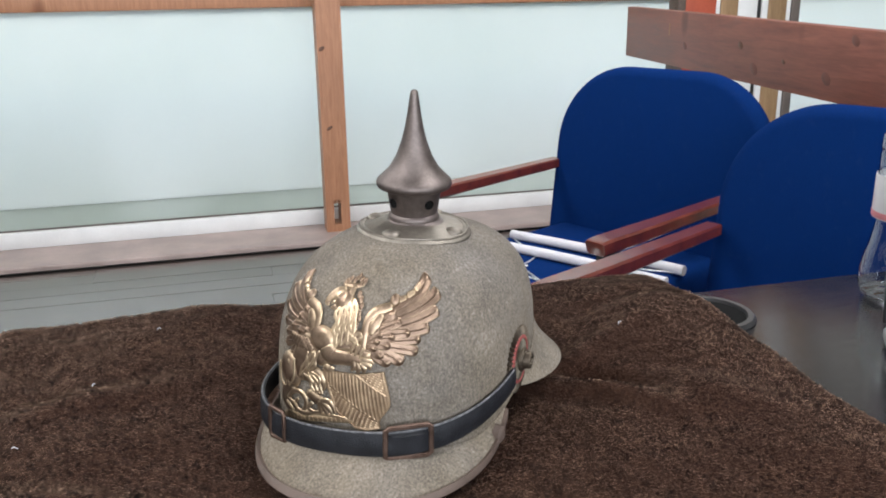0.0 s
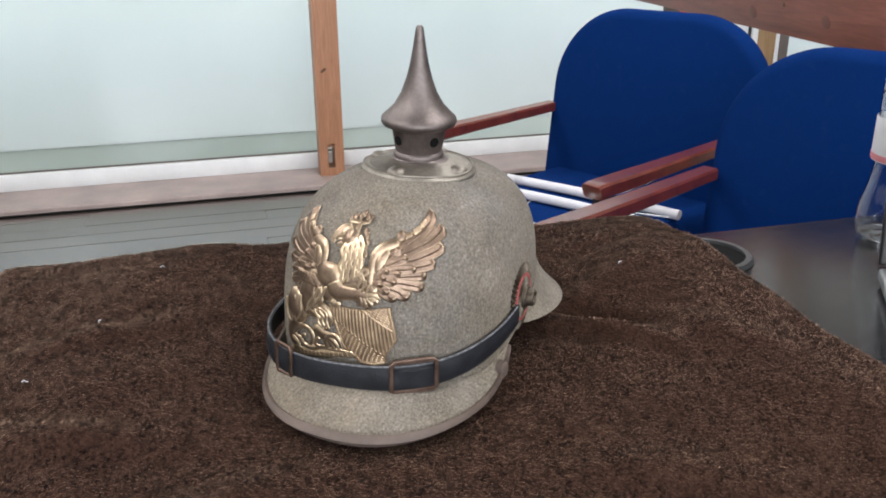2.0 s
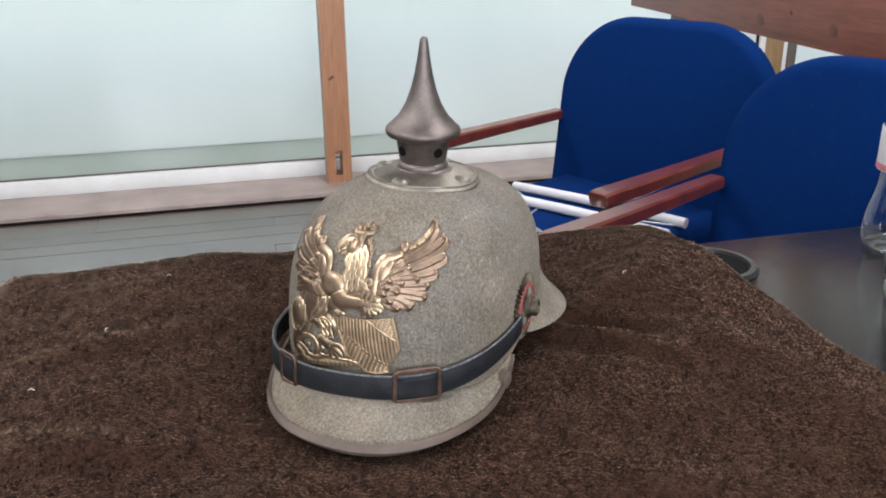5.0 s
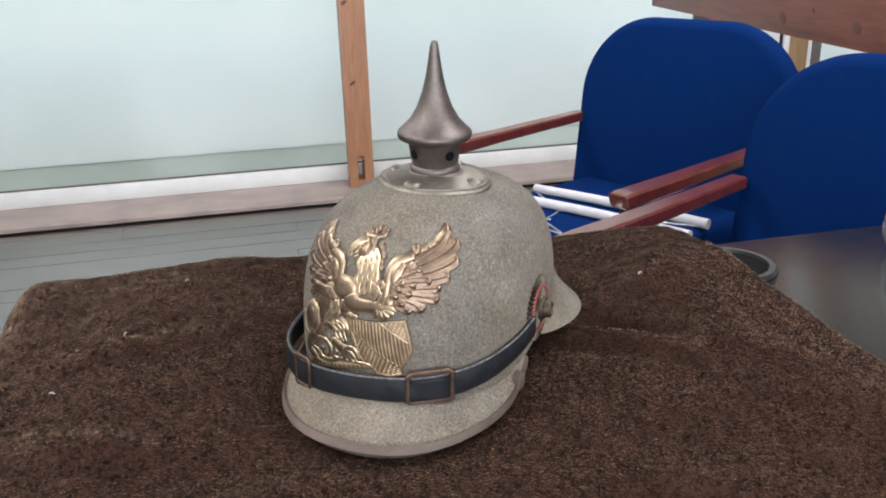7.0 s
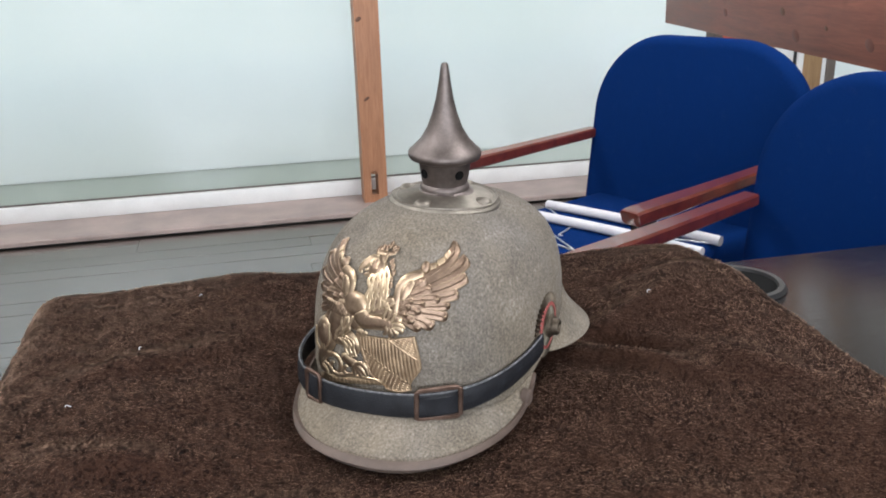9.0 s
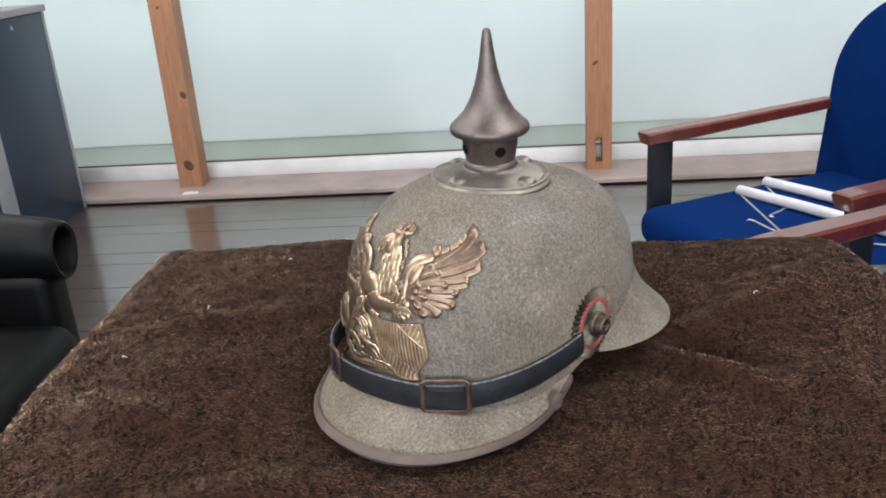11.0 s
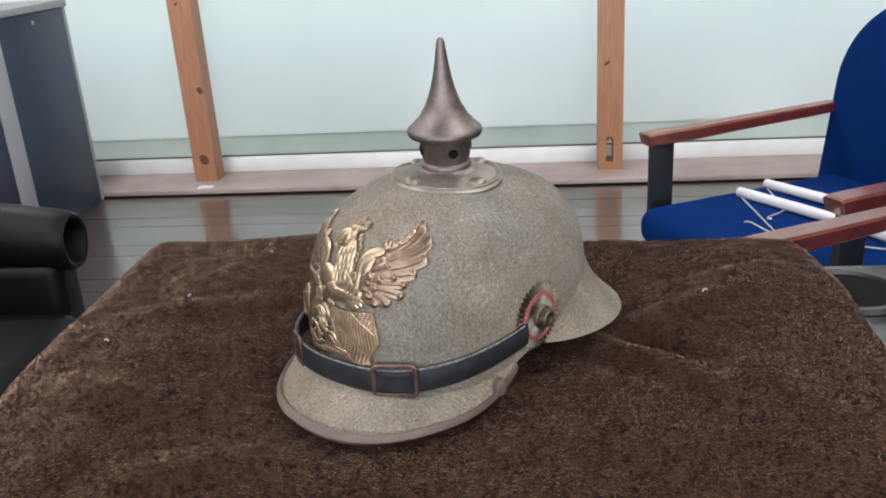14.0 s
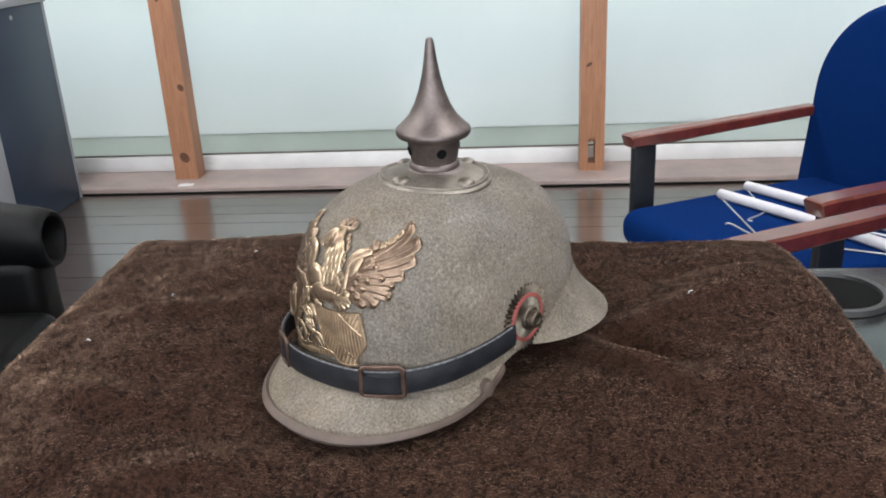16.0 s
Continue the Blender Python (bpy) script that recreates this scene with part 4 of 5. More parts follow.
    for k, x in enumerate(((7.7, 0.1011), (9.2, 0.0996), (10.7, 0.0977))):
        limb(bm, [(x[0] - 1.0, x[1] - 0.0036), (x[0] + 0.4, x[1] + 0.0036)], [0.0009, 0.0009], 6, 6, 0.9, 0.0048)
    # near foreleg: shoulder, forearm, paw with claws
    limb(bm, [(-9.1, 0.1109), (-6.7, 0.1076), (-4, 0.1036), (-1.8, 0.0984)], [0.0030, 0.0068, 0.0078, 0.0052], 18, 12, 0.62, 0.0026)
    limb(bm, [(-2.5, 0.1003), (-0.5, 0.0950), (3.7, 0.0944), (7.9, 0.0939), (10.1, 0.0918)], [0.0052, 0.0056, 0.0044, 0.0038, 0.0036], 22, 12, 0.66, 0.0034)
    limb(bm, [(0.7, 0.0904), (4.2, 0.0910), (7.9, 0.0904)], [0.0014, 0.0018, 0.0014], 12, 7, 0.8, 0.0034)
    limb(bm, [(-2.7, 0.0879), (-1.3, 0.0859), (0.3, 0.0867)], [0.0022, 0.0024, 0.0012], 10, 7, 0.8, 0.0030)
    for a, b, c in (((7.9, 0.0922), (8.1, 0.0891), (6.9, 0.0863)), ((9, 0.0917), (9.6, 0.0879), (8.9, 0.0853)), ((10.1, 0.0911), (11.2, 0.0881), (11, 0.0856)), ((10.8, 0.0919), (12.8, 0.0903), (13.3, 0.0879)), ((10.4, 0.0936), (12.7, 0.0935), (14.4, 0.0915))):
        limb(bm, [a, b, c], [0.0020, 0.0019, 0.0007], 10, 8, 0.85, 0.0042)
    # breast and flank
    limb(bm, [(-8.9, 0.1048), (-10.6, 0.0964), (-12.4, 0.0877), (-15, 0.0797)], [0.0070, 0.0098, 0.0098, 0.0086], 22, 14, 0.55, 0.0008)
    limb(bm, [(-7.2, 0.1005), (-5.6, 0.0941), (-3.4, 0.0895)], [0.0048, 0.0058, 0.0036], 14, 10, 0.6, 0.0010)
    for r in range(6):
        for k in range(6 - r % 2):
            x = (-17.4, 0.1041)
            y = (-8.5, 0.0994)
            f, g = (k + 0.5 * (r % 2)) / 5, r / 5
            lump(bm, x[0] + (y[0] - x[0]) * (0.8 * f + 0.25 * g), x[1] + (y[1] - x[1]) * g - 0.0015 * f, 0.0024, 0.0016, 0.0020, -55, 0.0052 - 0.0004 * abs(k - 3))
    strands(bm, (([(-9.2, 0.0956), (-10.1, 0.0895), (-11.3, 0.0846), (-12.9, 0.0793)], [(-5.1, 0.0970), (-5.9, 0.0911), (-6.7, 0.0865), (-7.9, 0.0831)]), 4), 0.0012, 0.0052, 0.3, 18)
    # haunch, hock and hind feet
    lump(bm, -18.2, 0.0809, 0.0090, 0.0128, 0.0092, 12, 0.0006)
    strands(bm, (([(-21.8, 0.0855), (-22.4, 0.0783), (-21.2, 0.0729), (-19.8, 0.0700)], [(-14.8, 0.0895), (-14.3, 0.0839), (-15, 0.0775), (-16.6, 0.0712)]), 4), 0.0010, 0.0078, 0.3, 18)
    limb(bm, [(-18.8, 0.0722), (-22.4, 0.0642), (-23.5, 0.0578), (-20.9, 0.0542), (-19.2, 0.0518)], [0.0060, 0.0042, 0.0030, 0.0030, 0.0026], 20, 10, 0.7, 0.0012)
    for a, b in (((-18.3, 0.0509), (-16.2, 0.0503)), ((-19.6, 0.0495), (-18.7, 0.0474)), ((-21.4, 0.0498), (-22.4, 0.0458))):
        limb(bm, [(-19.9, 0.0522), a, b], [0.0020, 0.0018, 0.0007], 8, 7, 0.85, 0.0018)
    limb(bm, [(-11.3, 0.0816), (-7.8, 0.0806), (-5.5, 0.0767), (-5.7, 0.0702), (-4.7, 0.0680)], [0.0062, 0.0064, 0.0052, 0.0034, 0.0008], 22, 12, 0.7, 0.0012)
    strands(bm, (([(-10.6, 0.0812), (-8.7, 0.0776), (-7.6, 0.0728), (-6.5, 0.0687)], [(-7.4, 0.0829), (-5.3, 0.0797), (-4.4, 0.0748), (-4.4, 0.0696)]), 5), 0.0011, 0.0050, 0.4, 18)
    limb(bm, [(-9.6, 0.0685), (-7.4, 0.0645), (-4.9, 0.0626), (-2.9, 0.0595)], [0.0034, 0.0036, 0.0032, 0.0028], 16, 10, 0.75, 0.0020)
    for a, b in (((-2, 0.0637), (-0.5, 0.0562)), ((-2.9, 0.0595), (-1.7, 0.0554)), ((-4.1, 0.0583), (-3.4, 0.0543)), ((-5.8, 0.0591), (-5.9, 0.0544))):
        limb(bm, [(-5.3, 0.0635), a, b], [0.0019, 0.0019, 0.0007], 12, 8, 0.85, 0.0034)
    # coiled tail between the legs
    limb(bm, [(-20.6, 0.0608), (-17.9, 0.0658), (-14.5, 0.0671), (-12.2, 0.0645), (-11.8, 0.0593), (-13.7, 0.0543), (-16.4, 0.0542), (-16.8, 0.0586), (-15.1, 0.0621)], [0.0018, 0.0019, 0.0019, 0.0018, 0.0017, 0.0017, 0.0016, 0.0014, 0.0010], 44, 8, 0.9, 0.0016)
    limb(bm, [(-19.9, 0.0597), (-17.4, 0.0582), (-15.8, 0.0546), (-12.7, 0.0533), (-8.9, 0.0545)], [0.0014, 0.0016, 0.0018, 0.0018, 0.0010], 24, 8, 0.9, 0.0024)
    limb(bm, [(-8.8, 0.0616), (-10.7, 0.0575), (-8.9, 0.0553), (-6.3, 0.0562)], [0.0012, 0.0014, 0.0014, 0.0008], 16, 7, 0.9, 0.0026)
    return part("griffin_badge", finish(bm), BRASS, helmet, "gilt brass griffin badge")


def wing(sgn):
    bm = bmesh.new()
    m = lambda pts: [(az + 0.08 * (az - 9) if sgn > 0 else -az * 0.88 + 1.5, h + 0.06 * max(0, h - 0.1)) for az, h in pts]
    long = [([(15.9, 0.1186), (22.8, 0.1249), (28.6, 0.1320), (33, 0.1403)], 0.0040), ([(16, 0.1161), (24.9, 0.1215), (32, 0.1265), (36.9, 0.1319)], 0.0041), ([(15.8, 0.1123), (24.9, 0.1152), (31, 0.1183), (35.7, 0.1214)], 0.0037),
            ([(14.8, 0.1090), (22, 0.1105), (27.8, 0.1110), (31.9, 0.1122)], 0.0036), ([(14.9, 0.1051), (21.1, 0.1054), (28.7, 0.1052)], 0.0030), ([(14, 0.1024), (21.2, 0.1010), (27.6, 0.0976)], 0.0034),
            ([(13.5, 0.1000), (18.5, 0.0965), (22.8, 0.0911)], 0.0036), ([(12.9, 0.0979), (15.9, 0.0942), (18.9, 0.0903)], 0.0032)]
    short = [[(13.9, 0.1129), (16.3, 0.1173), (20.4, 0.1218)], [(14, 0.1110), (18.3, 0.1141), (22.4, 0.1169)], [(13.7, 0.1083), (19.1, 0.1095), (25.4, 0.1096)], [(13, 0.1063), (16.6, 0.1070), (20.6, 0.1081)],
             [(12.7, 0.1037), (16, 0.1031), (19.2, 0.1022)], [(12.1, 0.1009), (14.6, 0.0983), (16.8, 0.0949)]]
    tiny = [[(12, 0.1056), (13.3, 0.1103), (15, 0.1135)], [(12, 0.1043), (14.1, 0.1074), (16.6, 0.1093)], [(11.7, 0.1026), (13.8, 0.1044), (15.9, 0.1051)], [(11.4, 0.1009), (13.2, 0.1010), (15.1, 0.1004)]]
    limb(bm, m([(10.5, 0.1001), (10.7, 0.1094), (11.3, 0.1172), (13.1, 0.1214), (16.1, 0.1236), (18.7, 0.1250)]), [0.0018, 0.0022, 0.0028, 0.0030, 0.0028, 0.0024], 26, 9, 0.8, base=0.003)
    limb(bm, m([(12.6, 0.1096), (13.5, 0.1148), (15.5, 0.1205)]), [0.0016, 0.0036, 0.0022], 12, base=0.0034)
    for a, b in (((21, 0.1281), (23.4, 0.1293)), ((24.2, 0.1304), (26.6, 0.1321)), ((27.2, 0.1334), (28.7, 0.1358))):
        limb(bm, m([a, b]), [0.0019, 0.0016], 8, 7, 0.9, base=0.0016)
    lump(bm, *m([(19.6, 0.1279)])[0], 0.0036, 0.0036, 0.0048, 0, 0.0022)
    web(bm, [m(pts) for pts, w in long], 0.82, 0.0004)
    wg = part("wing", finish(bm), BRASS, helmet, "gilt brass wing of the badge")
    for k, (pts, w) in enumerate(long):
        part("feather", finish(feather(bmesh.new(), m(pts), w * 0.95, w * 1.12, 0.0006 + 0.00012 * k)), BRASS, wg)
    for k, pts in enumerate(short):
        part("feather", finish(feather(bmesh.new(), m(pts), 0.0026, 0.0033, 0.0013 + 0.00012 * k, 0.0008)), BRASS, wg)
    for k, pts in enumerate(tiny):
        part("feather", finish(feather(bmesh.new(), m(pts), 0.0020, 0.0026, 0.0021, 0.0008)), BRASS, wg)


def shield(parent):
    nx, ny = 120, 110
    bm = bmesh.new()

    def left(h):
        f = (0.0845 - h) / 0.035
        return -3.9 + 4.6 * max(0, f) + 4.0 * smooth(0.75, 1.05, f)

    def right(h):
        f = (0.0845 - h) / 0.035
        return 17.4 + 0.8 * math.sin(math.pi * min(max(f, 0), 1)) - 3.9 * smooth(0.6, 1.0, f)

    g = []
    for j in range(ny + 1):
        row = []
        v = j / ny
        for i in range(nx + 1):
            u = i / nx
            h = 0.0855 - 0.039 * v - 0.0016 * math.sin(math.pi * u) * (1 - v) - 0.0012 * v * (1 - abs(2 * u - 1))
            az = left(h) + (right(h) - left(h)) * u
            edge = min(u, 1 - u, (1 - v)) * 2
            s = radians(az) * R_ARC
            band = h - (0.0738 - (az - 7) * 0.0016)
            out = 0.0014 + 0.0016 * math.sin(math.pi * u)
            if edge < 0.07:
                out += 0.0009
            elif abs(band) < 0.0112:
                out += 0.0008 * (math.cos(s * 2 * math.pi / 0.0021) * 0.5 + 0.5) + 0.0003
            elif abs(band) < 0.0122:
                out += 0.0010
            else:
                out += 0.0007 * max(0, math.cos((s + h * 0.5) * 2 * math.pi / 0.0028) * math.cos(h * 2 * math.pi / 0.0028))
            row.append(bm.verts.new(on_badge(az, h, out)))
        g.append(row)
    for j in range(ny):
        for i in range(nx):
            bm.faces.new((g[j][i], g[j + 1][i], g[j + 1][i + 1], g[j][i + 1]))
    rim = [g[0][i] for i in range(nx + 1)] + [g[j][nx] for j in range(1, ny + 1)] + [g[ny][i] for i in range(nx - 1, -1, -1)] + [g[j][0] for j in range(ny - 1, 0, -1)]
    back = [bm.verts.new(v.co - (on_badge(5, 0.065, 1.0) - on_badge(5, 0.065, 0.0)) * 0.003) for v in rim]
    for k in range(len(rim)):
        q = (k + 1) % len(rim)
        bm.faces.new((rim[k], rim[q], back[q], back[k]))
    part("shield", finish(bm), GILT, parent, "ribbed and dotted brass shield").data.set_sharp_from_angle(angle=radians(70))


def footing(parent):
    bm = bmesh.new()
    limb(bm, [(-24, 0.0476), (-18, 0.0492), (-9, 0.0508), (0, 0.0516), (5, 0.0512)], [0.0026, 0.0026, 0.0026, 0.0024, 0.0018], 26, 8, 0.7, 0.001)
    limb(bm, [(-12, 0.0545), (-5, 0.0545), (3, 0.0528)], [0.0012, 0.0014, 0.0010], 18, 7, 0.9, 0.002)
    rng = random.Random(5)
    for k in range(13):
        az = -20 + 1.75 * k
        h = 0.0492 + 0.00012 * (az + 18)
        limb(bm, [(az, h - 0.0012), (az + rng.uniform(-0.3, 0.3), h + 0.0014)], [0.0006, 0.0006], 4, 5, 0.9, 0.0026)
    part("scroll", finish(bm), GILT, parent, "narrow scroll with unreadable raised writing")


badge = griffin()
wing(1)
wing(-1)
shield(badge)
footing(badge)

# ---- chairs ----
def rounded_panel(outline, depth, bevel, bm=None):
    bm = bm or bmesh.new()
    f = bm.faces.new([bm.verts.new((x, 0.0, z)) for x, z in outline])
    r = bmesh.ops.extrude_face_region(bm, geom=[f])
    for v in r["geom"]:
        if isinstance(v, bmesh.types.BMVert):
            v.co.y += depth
    flat = [e for e in bm.edges if abs(e.verts[0].co.y - e.verts[1].co.y) < 1e-6]
    bmesh.ops.bevel(bm, geom=flat, offset=bevel, segments=5, profile=0.5, affect="EDGES")
    bmesh.ops.recalc_face_normals(bm, faces=bm.faces)
    return bm


def corner(cx, cz, r, a0, a1, n=9):
    return [(cx + r * math.cos(radians(a0 + (a1 - a0) * i / n)), cz + r * math.sin(radians(a0 + (a1 - a0) * i / n))) for i in range(n + 1)]


def chair(m, label, drop=0.0, aside=0.0, reach=0.575):
    """Local axes: x across, y to the back, z up; origin on the floor between the arm tips."""
    c = thing("armchair", m, label, "chair", "blue conference chairs")
    w = 0.31
    part("seat", boxed(-w + 0.03, w - 0.03, -0.062, 0.58, 0.375, 0.470, 0.04, 5), CHAIR_BLUE, c)
    outline = [(-0.320, 0.40)] + corner(-0.0843, 0.7080, 0.2321, 178, 90, 18) + corner(0.1373, 0.7080, 0.2321, 90, 2, 18) + [(0.362, 0.40)]
    bk = part("backrest", rounded_panel(outline[::-1], 0.062, 0.030), CHAIR_BLUE, c)
    bk.matrix_basis = Matrix.Translation((aside, 0.536, 0.42 - drop)) @ pose(0, 0, 0, -6.2, 0, 0) @ Matrix.Translation((0, 0, -0.42))
    for s in (-1, 1):
        x = s * w
        line = spline([(x, -0.018, 0.628), (x, 0.004, 0.631), (x, 0.12, 0.632), (x, 0.30, 0.636), (x, reach, 0.642)], 16)
        tip = [0.88, 1.0, 1.0] + [1.0] * 6 + [0.96, 0.93, 0.90, 0.88, 0.86, 0.84, 0.82, 0.80]
        part("arm", sweep(line, rect_section(0.050, 0.033, 0.005), scales=tip), MAHOGANY, c, "red varnished wooden arm")
        part("arm_upright", boxed(x - 0.010, x + 0.010, -0.002, 0.063, 0.06, 0.620, 0.003), BLACK_METAL, c, "flat black steel upright")
        part("foot_rail", boxed(x - 0.010, x + 0.010, 0.0, 0.66, 0.0, 0.06, 0.003), BLACK_METAL, c)
        part("back_post", boxed(x * 0.8 - 0.010, x * 0.8 + 0.010, 0.620, 0.660, 0.055, 0.60, 0.003), BLACK_METAL, c)
    return c


CH = 26.5
chair(pose(0.802, 2.568, 0, 0, 0, CH - 89.9) @ Matrix.Scale(0.9636, 4), "blue upholstered conference armchair with red wooden arms, hangers on its seat")
chair(pose(0.865, 1.815, 0, 0, 0, CH - 90.2) @ Matrix.Scale(0.9636, 4), "blue upholstered conference armchair with red wooden arms beside another", 0.012, -0.014, 0.54)

# ---- coat hangers on the seats ----
def hanger(left, right, apex, hook, label):
    z = 0.455
    l, r, a, k = (Vector((*p, z)) for p in (left, right, apex, hook))
    h = thing("coat_hanger", Matrix.Translation((l + r) / 2), label, "hanger", "white hangers")
    o = (l + r) / 2
    d = (r - l).normalized()
    bar = [l - o + Vector((0, 0, 0.008)), (r - o) * 0.0 + Vector((0, 0, 0.012)), r - o + Vector((0, 0, 0.008))]
    part("foam_tube", sweep(spline(bar, 10), round_section(0.0125, 12)), FOAM, h, "white foam tube")
    part("wire", sweep(spline([l - o, (l - o).lerp(a - o, 0.5), a - o], 8), round_section(0.0022, 6)), WIRE, h)
    part("wire", sweep(spline([r - o, (r - o).lerp(a - o, 0.5), a - o], 8), round_section(0.0022, 6)), WIRE, h)
    m = (k - a)
    n = Vector((-m.y, m.x, 0)).normalized()
    crook = [a - o, a - o + m * 0.45, k - o - m * 0.1 - n * 0.004, k - o + m * 0.02, k - o + n * 0.008]
    part("hook", sweep(spline(crook, 20), round_section(0.0022, 6)), WIRE, h)


hanger((0.965, 2.91), (1.245, 2.49), (0.963, 2.726), (0.912, 2.669), "white wire coat hanger with a foam tube on the blue seat")
hanger((0.886, 2.848), (1.164, 2.43), (0.906, 2.546), (0.861, 2.648), "white wire coat hanger with a foam tube on the blue seat")


# ---- wooden railing ----
def railing():
    """Local y runs away from the camera; the far end of the board is at y = 0."""
    b = thing("wooden_railing", pose(1.902, 4.10, 0, 0, 0, -8.15), "red-brown knotty wooden railing board behind the chairs", "railing")
    bm = boxed(-0.02, 0.02, -2.3, 0.0, 0.828, 1.024)
    for v in bm.verts:
        if v.co.y < -1 and v.co.z > 0.9:
            v.co.z -= 0.027
    bmesh.ops.bevel(bm, geom=bm.edges[:], offset=0.003, segments=2, profile=0.5, affect="EDGES")
    part("board", bm, BOARD, b)
    for y in (-2.2, -1.75):
        part("railing_post", boxed(0.022, 0.10, y - 0.04, y + 0.04, 0, 0.97, 0.003), BOARD, b)
    for ky, kz, r in ((-1.04, 0.933, 0.020), (-1.134, 0.872, 0.030), (-1.514, 0.881, 0.027), (-1.62, 0.978, 0.022), (-1.30, 0.905, 0.012), (-0.62, 0.905, 0.022)):
        k = part("knot", lathe([(0.0, 0.0014), (r * 0.6, 0.0010), (r, -0.001)], 20, 1.0, 0.62), KNOT if r < 0.021 else STAIN, b, "dark oval knot")
        k.matrix_basis = Matrix.Translation((-0.0202, ky, kz)) @ Matrix.Rotation(radians(-90), 4, "Y") @ Matrix.Rotation(radians(65), 4, "Z")
    o = part("nick", boxed(-0.0008, 0.0, -0.006, 0.006, -0.02, 0.02), PINE, b, "pale nick in the board")
    o.location = (-0.0204, -0.473, 0.954)
    part("crack", boxed(-0.0215, -0.0195, -1.78, -1.62, 0.8285, 0.8325), DARK, b, "dark split along the lower edge")


railing()


# ---- door-side strips by the glass ----
def strips():
    d = thing("door_1", pose(0, 4.60, LEDGE_TOP), "narrow doorway frame of brown, white and red-orange boards", "door", kind="structure")
    rows = ((2.399, 2.442, EDGE), (2.442, 2.609, ORANGE), (2.609, 2.634, WHITE), (2.634, 2.728, TAN), (2.728, 2.839, WHITE), (2.839, 2.861, BLACK_PLASTIC),
            (2.861, 2.896, WHITE), (2.896, 3.005, TAN), (3.005, 3.031, WHITE), (3.031, 3.080, GREY_BROWN))
    for k, (x0, x1, mat) in enumerate(rows):
        part("door_board", boxed(x0, x1 - 0.002, 0.004 * (k % 3), 0.09, 0, TOP - LEDGE_TOP, 0.003), mat, d)


strips()


# ---- office cabinet by the window ----
def cabinet():
    c = thing("cabinet", pose(-1.662, 4.452, 0, 0, 0, 1.0), "low slate-blue office cabinet with pale grey edging", "cabinet")
    part("side_panel", boxed(-0.03, 0, -0.525, -0.012, 0.0, 0.885, 0.002), CABINET, c, "slate-blue side panel")
    part("edge_strip", boxed(-0.03, 0.002, -0.012, 0.008, 0.0, 0.885, 0.002), GREY_EDGE, c, "pale grey edge")
    part("edge_strip", boxed(-0.05, 0.004, -0.632, -0.527, 0.0, 0.885, 0.002), GREY_EDGE, c, "pale grey edge")
    part("front_panel", boxed(-0.03, 0, -1.75, -0.634, 0.0, 0.885, 0.002), NAVY, c, "navy panel")
    part("body", boxed(-0.62, -0.032, -1.75, 0.0, 0.02, 0.88, 0.002), CABINET, c)
    part("top", boxed(-0.64, 0.012, -1.77, 0.012, 0.887, 0.915, 0.003), GREY_EDGE, c, "pale grey top")
    o = part("catch", lathe([(0.0, 0.004), (0.008, 0.004), (0.010, 0.0)], 20), GREY_EDGE, c, "small grey catch")
    o.matrix_basis = Matrix.Translation((0.0005, -0.27, 0.845)) @ Matrix.Rotation(radians(90), 4, "Y")


cabinet()


# ---- black leather armchair ----
def leather_armchair():
    c = thing("leather_armchair", pose(-0.571, 2.368, 0, 0, 0, 1.3), "black leather armchair with thick rolled arms", "armchair")
    for y in (0.0, -0.62):
        bm = bmesh.new()
        seg = 40
        rings = []
        for r, x in ((0.036, 0.06), (0.044, 0.015), (0.050, 0.002), (0.057, 0.0), (0.062, 0.006), (0.066, 0.03), (0.070, 0.12), (0.072, 0.35), (0.070, 0.6), (0.05, 0.66)):
            ring = []
            for i in range(seg):
                t = 2 * math.pi * i / seg
                wr = 1 + 0.018 * math.sin(3 * t + x * 20) + 0.012 * math.sin(5 * t - 14 * x)
                ring.append(bm.verts.new((-x, y + r * 0.86 * wr * math.cos(t), 0.545 + 0.10 * x + r * wr * math.sin(t))))
            rings.append(ring)
        for a, b in zip(rings, rings[1:]):
            for i in range(seg):
                bm.faces.new((a[i], a[(i + 1) % seg], b[(i + 1) % seg], b[i]))
        bm.faces.new(rings[-1])
        bmesh.ops.recalc_face_normals(bm, faces=bm.faces)
        a = part("arm", bm, LEATHER, c, "rolled black leather arm")
        part("arm_end", boxed(-0.065, -0.058, y - 0.032, y + 0.032, 0.512, 0.585), DARK, a, "dark hollow end of the arm")
        part("side", boxed(-0.68, -0.03, y - 0.05, y + 0.05, 0.07, 0.51, 0.03, 4), LEATHER, c)
    part("seat", boxed(-0.62, 0.03, -0.565, -0.055, 0.24, 0.42, 0.05, 5), LEATHER, c)
    part("backrest", boxed(-0.86, -0.66, -0.68, 0.06, 0.10, 0.95, 0.07, 5), LEATHER, c)
    for x in (-0.62, -0.08):
        for y in (0.0, -0.62):
            part("foot", lathe([(0.0, 0.0), (0.022, 0.0), (0.026, 0.07), (0.0, 0.072)], 16), BLACK_PLASTIC, c).location = (x, y, 0)


leather_armchair()


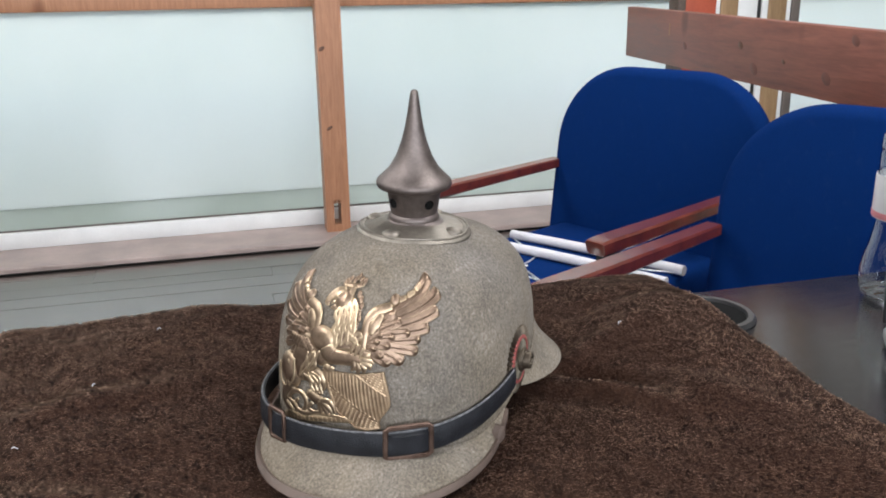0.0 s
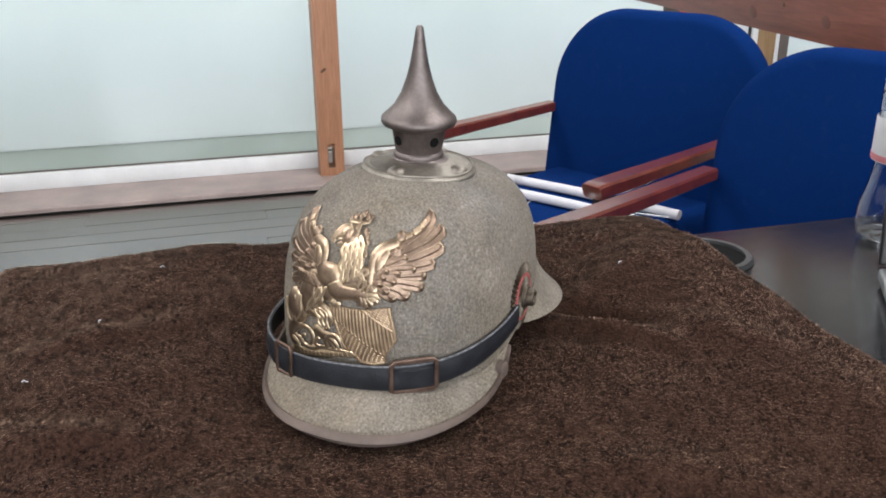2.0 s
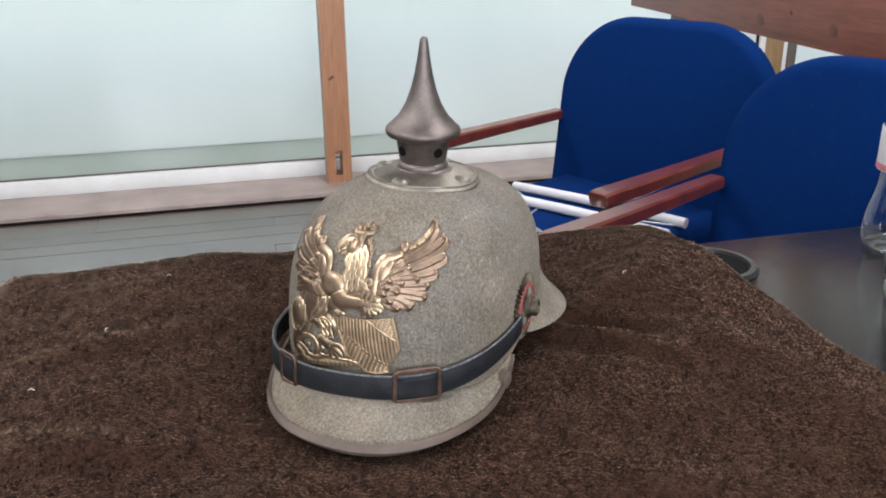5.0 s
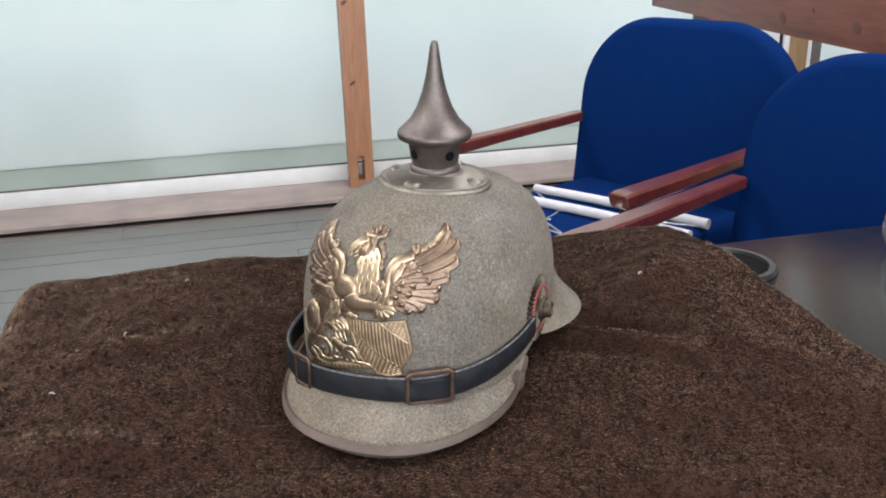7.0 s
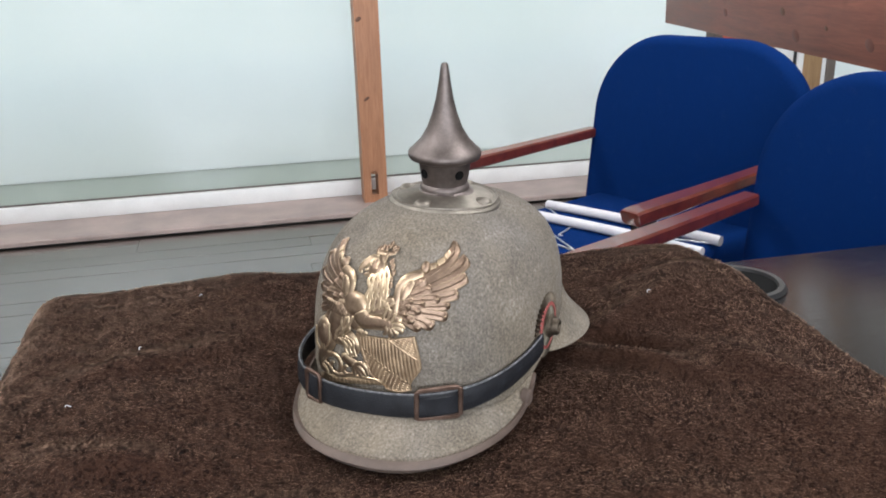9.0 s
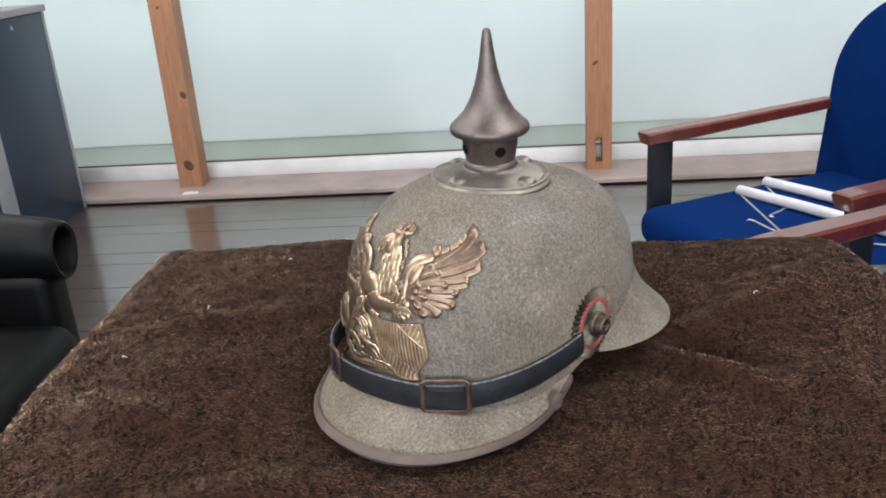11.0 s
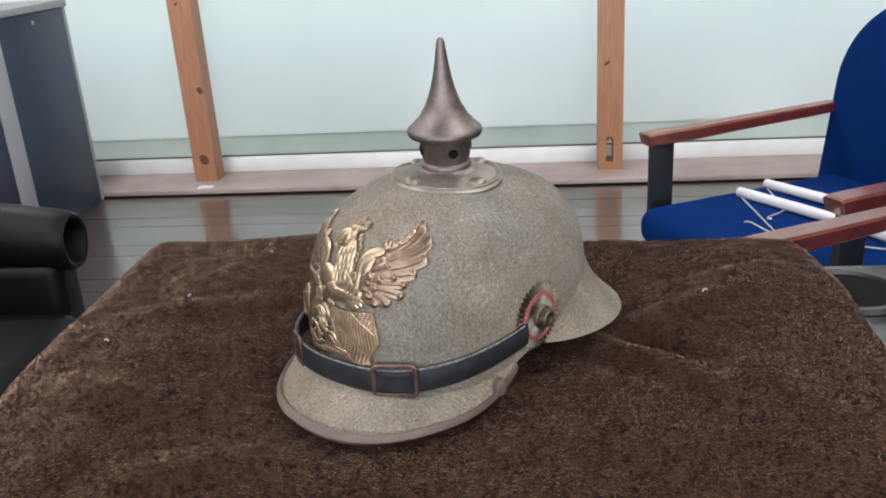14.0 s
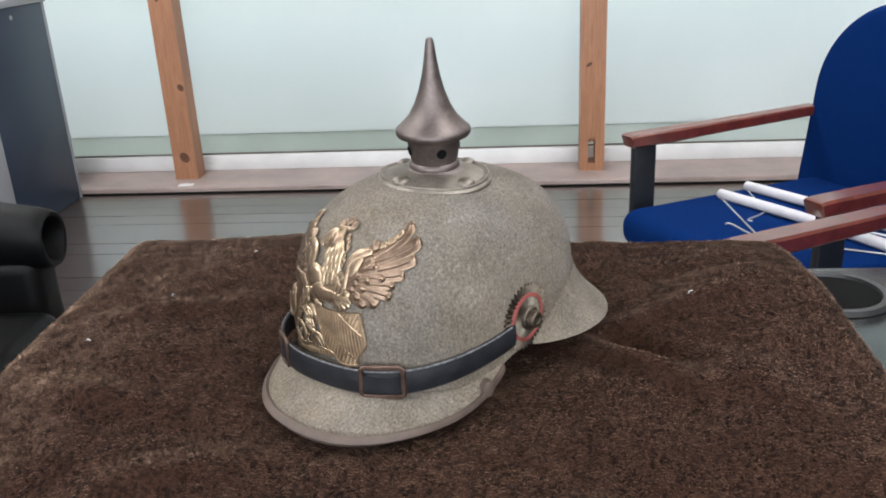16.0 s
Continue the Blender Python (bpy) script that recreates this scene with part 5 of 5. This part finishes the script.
# ---- bottle and laptop on the table ----
def bottle():
    b = thing("water_bottle", pose(0.899, 1.495, TZ, 0, 0, -3) @ Matrix.Scale(0.922, 4), "clear plastic water bottle with white and pink label on table", "bottle")
    prof = [(0.0, 0.006), (0.010, 0.005), (0.020, 0.0015), (0.026, 0.0), (0.031, 0.004), (0.0335, 0.013), (0.0335, 0.030), (0.0315, 0.048), (0.0285, 0.066), (0.0268, 0.082), (0.0262, 0.098),
            (0.0272, 0.112), (0.0285, 0.118), (0.0275, 0.121), (0.0285, 0.124), (0.029, 0.165), (0.0285, 0.168), (0.0295, 0.172), (0.0285, 0.182), (0.024, 0.196), (0.0165, 0.208), (0.0128, 0.214), (0.0125, 0.224)]
    inner = [(max(r - 0.0007, 0), z + (0.0008 if k < 4 else 0)) for k, (r, z) in enumerate(prof)][::-1]
    o = part("body", lathe([(r * 1.42, z) for r, z in prof + inner], 48), CLEAR, b, "clear ribbed plastic body")
    o.visible_shadow = False
    part("cap", lathe([(0.0, 0.238), (0.0170, 0.2375), (0.0190, 0.235), (0.0190, 0.221), (0.0180, 0.2205)], 32), PINK, b, "pink screw cap")
    part("label", lathe([(0.0420, 0.093), (0.0424, 0.094), (0.0424, 0.141), (0.0420, 0.142)], 48), LABEL, b, "milky white label")
    part("label_stripe", lathe([(0.0426, 0.0940), (0.0428, 0.0945), (0.0428, 0.1005), (0.0426, 0.101)], 48), PINK, b, "pink stripe")
    for k, (a, h) in enumerate(((-146, 0.012), (-134, 0.012), (-122, 0.012))):
        bm = boxed(-0.0022, 0.0022, -0.0004, 0.0004, 0, h, 0.0003, 1)
        q = part("label_bar", bm, RED_INK, b, "red bar of lettering")
        q.matrix_basis = Matrix.Rotation(radians(a + 90), 4, "Z") @ Matrix.Translation((0, -0.0430, 0.108))


bottle()


def laptop():
    m = pose(0.792, 1.402, TZ, 0, 0, -34.5) @ Matrix.Scale(0.912, 4)
    b = thing("laptop", m, "open dark laptop with a grey screen on the table", "laptop")
    part("base", boxed(0, 0.33, -0.225, 0, 0.003, 0.016, 0.004, 3), SILVER, b, "silver edged base")
    part("keyboard_deck", boxed(0.006, 0.324, -0.219, -0.006, 0.0162, 0.0175, 0.0005, 1), BLACK_PLASTIC, b, "black keyboard deck")
    lid = part("lid", boxed(0, 0.33, -0.004, 0.004, 0.0, 0.225, 0.003, 3), BLACK_PLASTIC, b, "black screen lid")
    lid.matrix_basis = pose(0, 0.004, 0.017, -22, 0, 0)
    part("display", boxed(0.011, 0.319, -0.0052, -0.0042, 0.016, 0.212), SCREEN, lid, "dull grey unlit display")


laptop()


# ---- scrap of paper on the ledge, added ceiling fittings ----
p = thing("paper_scrap", pose(-1.175, 4.515, LEDGE_TOP, 0, 0, 8), "small white scrap of paper on the brown ledge", "paper")
part("sheet", boxed(-0.036, 0.036, -0.016, 0.016, 0.0005, 0.0035, 0.001, 1), WHITE, p)
part("sheet", boxed(-0.030, 0.010, -0.012, 0.010, 0.0036, 0.0075, 0.001, 1), WHITE, p)


def lint(x, y, turn, size):
    z = blanket_height(x, y) + 0.0032
    t = thing("lint_thread", pose(x, y, z, 0, 0, turn), "tiny white thread of lint caught on the brown blanket", "lint")
    line = spline([(-size, 0, 0), (-0.3 * size, 0.4 * size, 0.001), (0.2 * size, -0.2 * size, 0.0014), (size, 0.3 * size, 0)], 10)
    part("thread", sweep(line, round_section(0.00026, 6)), LABEL, t)


lint(0.527, 1.408, 40, 0.0030)
lint(0.150, 1.500, 10, 0.0016)
lint(0.110, 1.400, 70, 0.0018)
lint(0.070, 1.330, -20, 0.0020)


# housings for the added ceiling lamps, all out of view
def added_fitting(x, y):
    c = thing("added_ceiling_light", pose(x, y, TOP), "white ceiling light fitting, unseen and added", "ceiling light", "ceiling lights")
    part("housing", boxed(-0.62, 0.62, -0.14, 0.14, -0.045, 0.0, 0.004), WHITE, c)
    part("diffuser", boxed(-0.60, 0.60, -0.125, 0.125, -0.052, -0.046, 0.002), LABEL, c)


for lx in (-1.6, 1.6):
    for ly in (-1.6, 1.0, 3.2):
        added_fitting(lx, ly)

floor_boards()
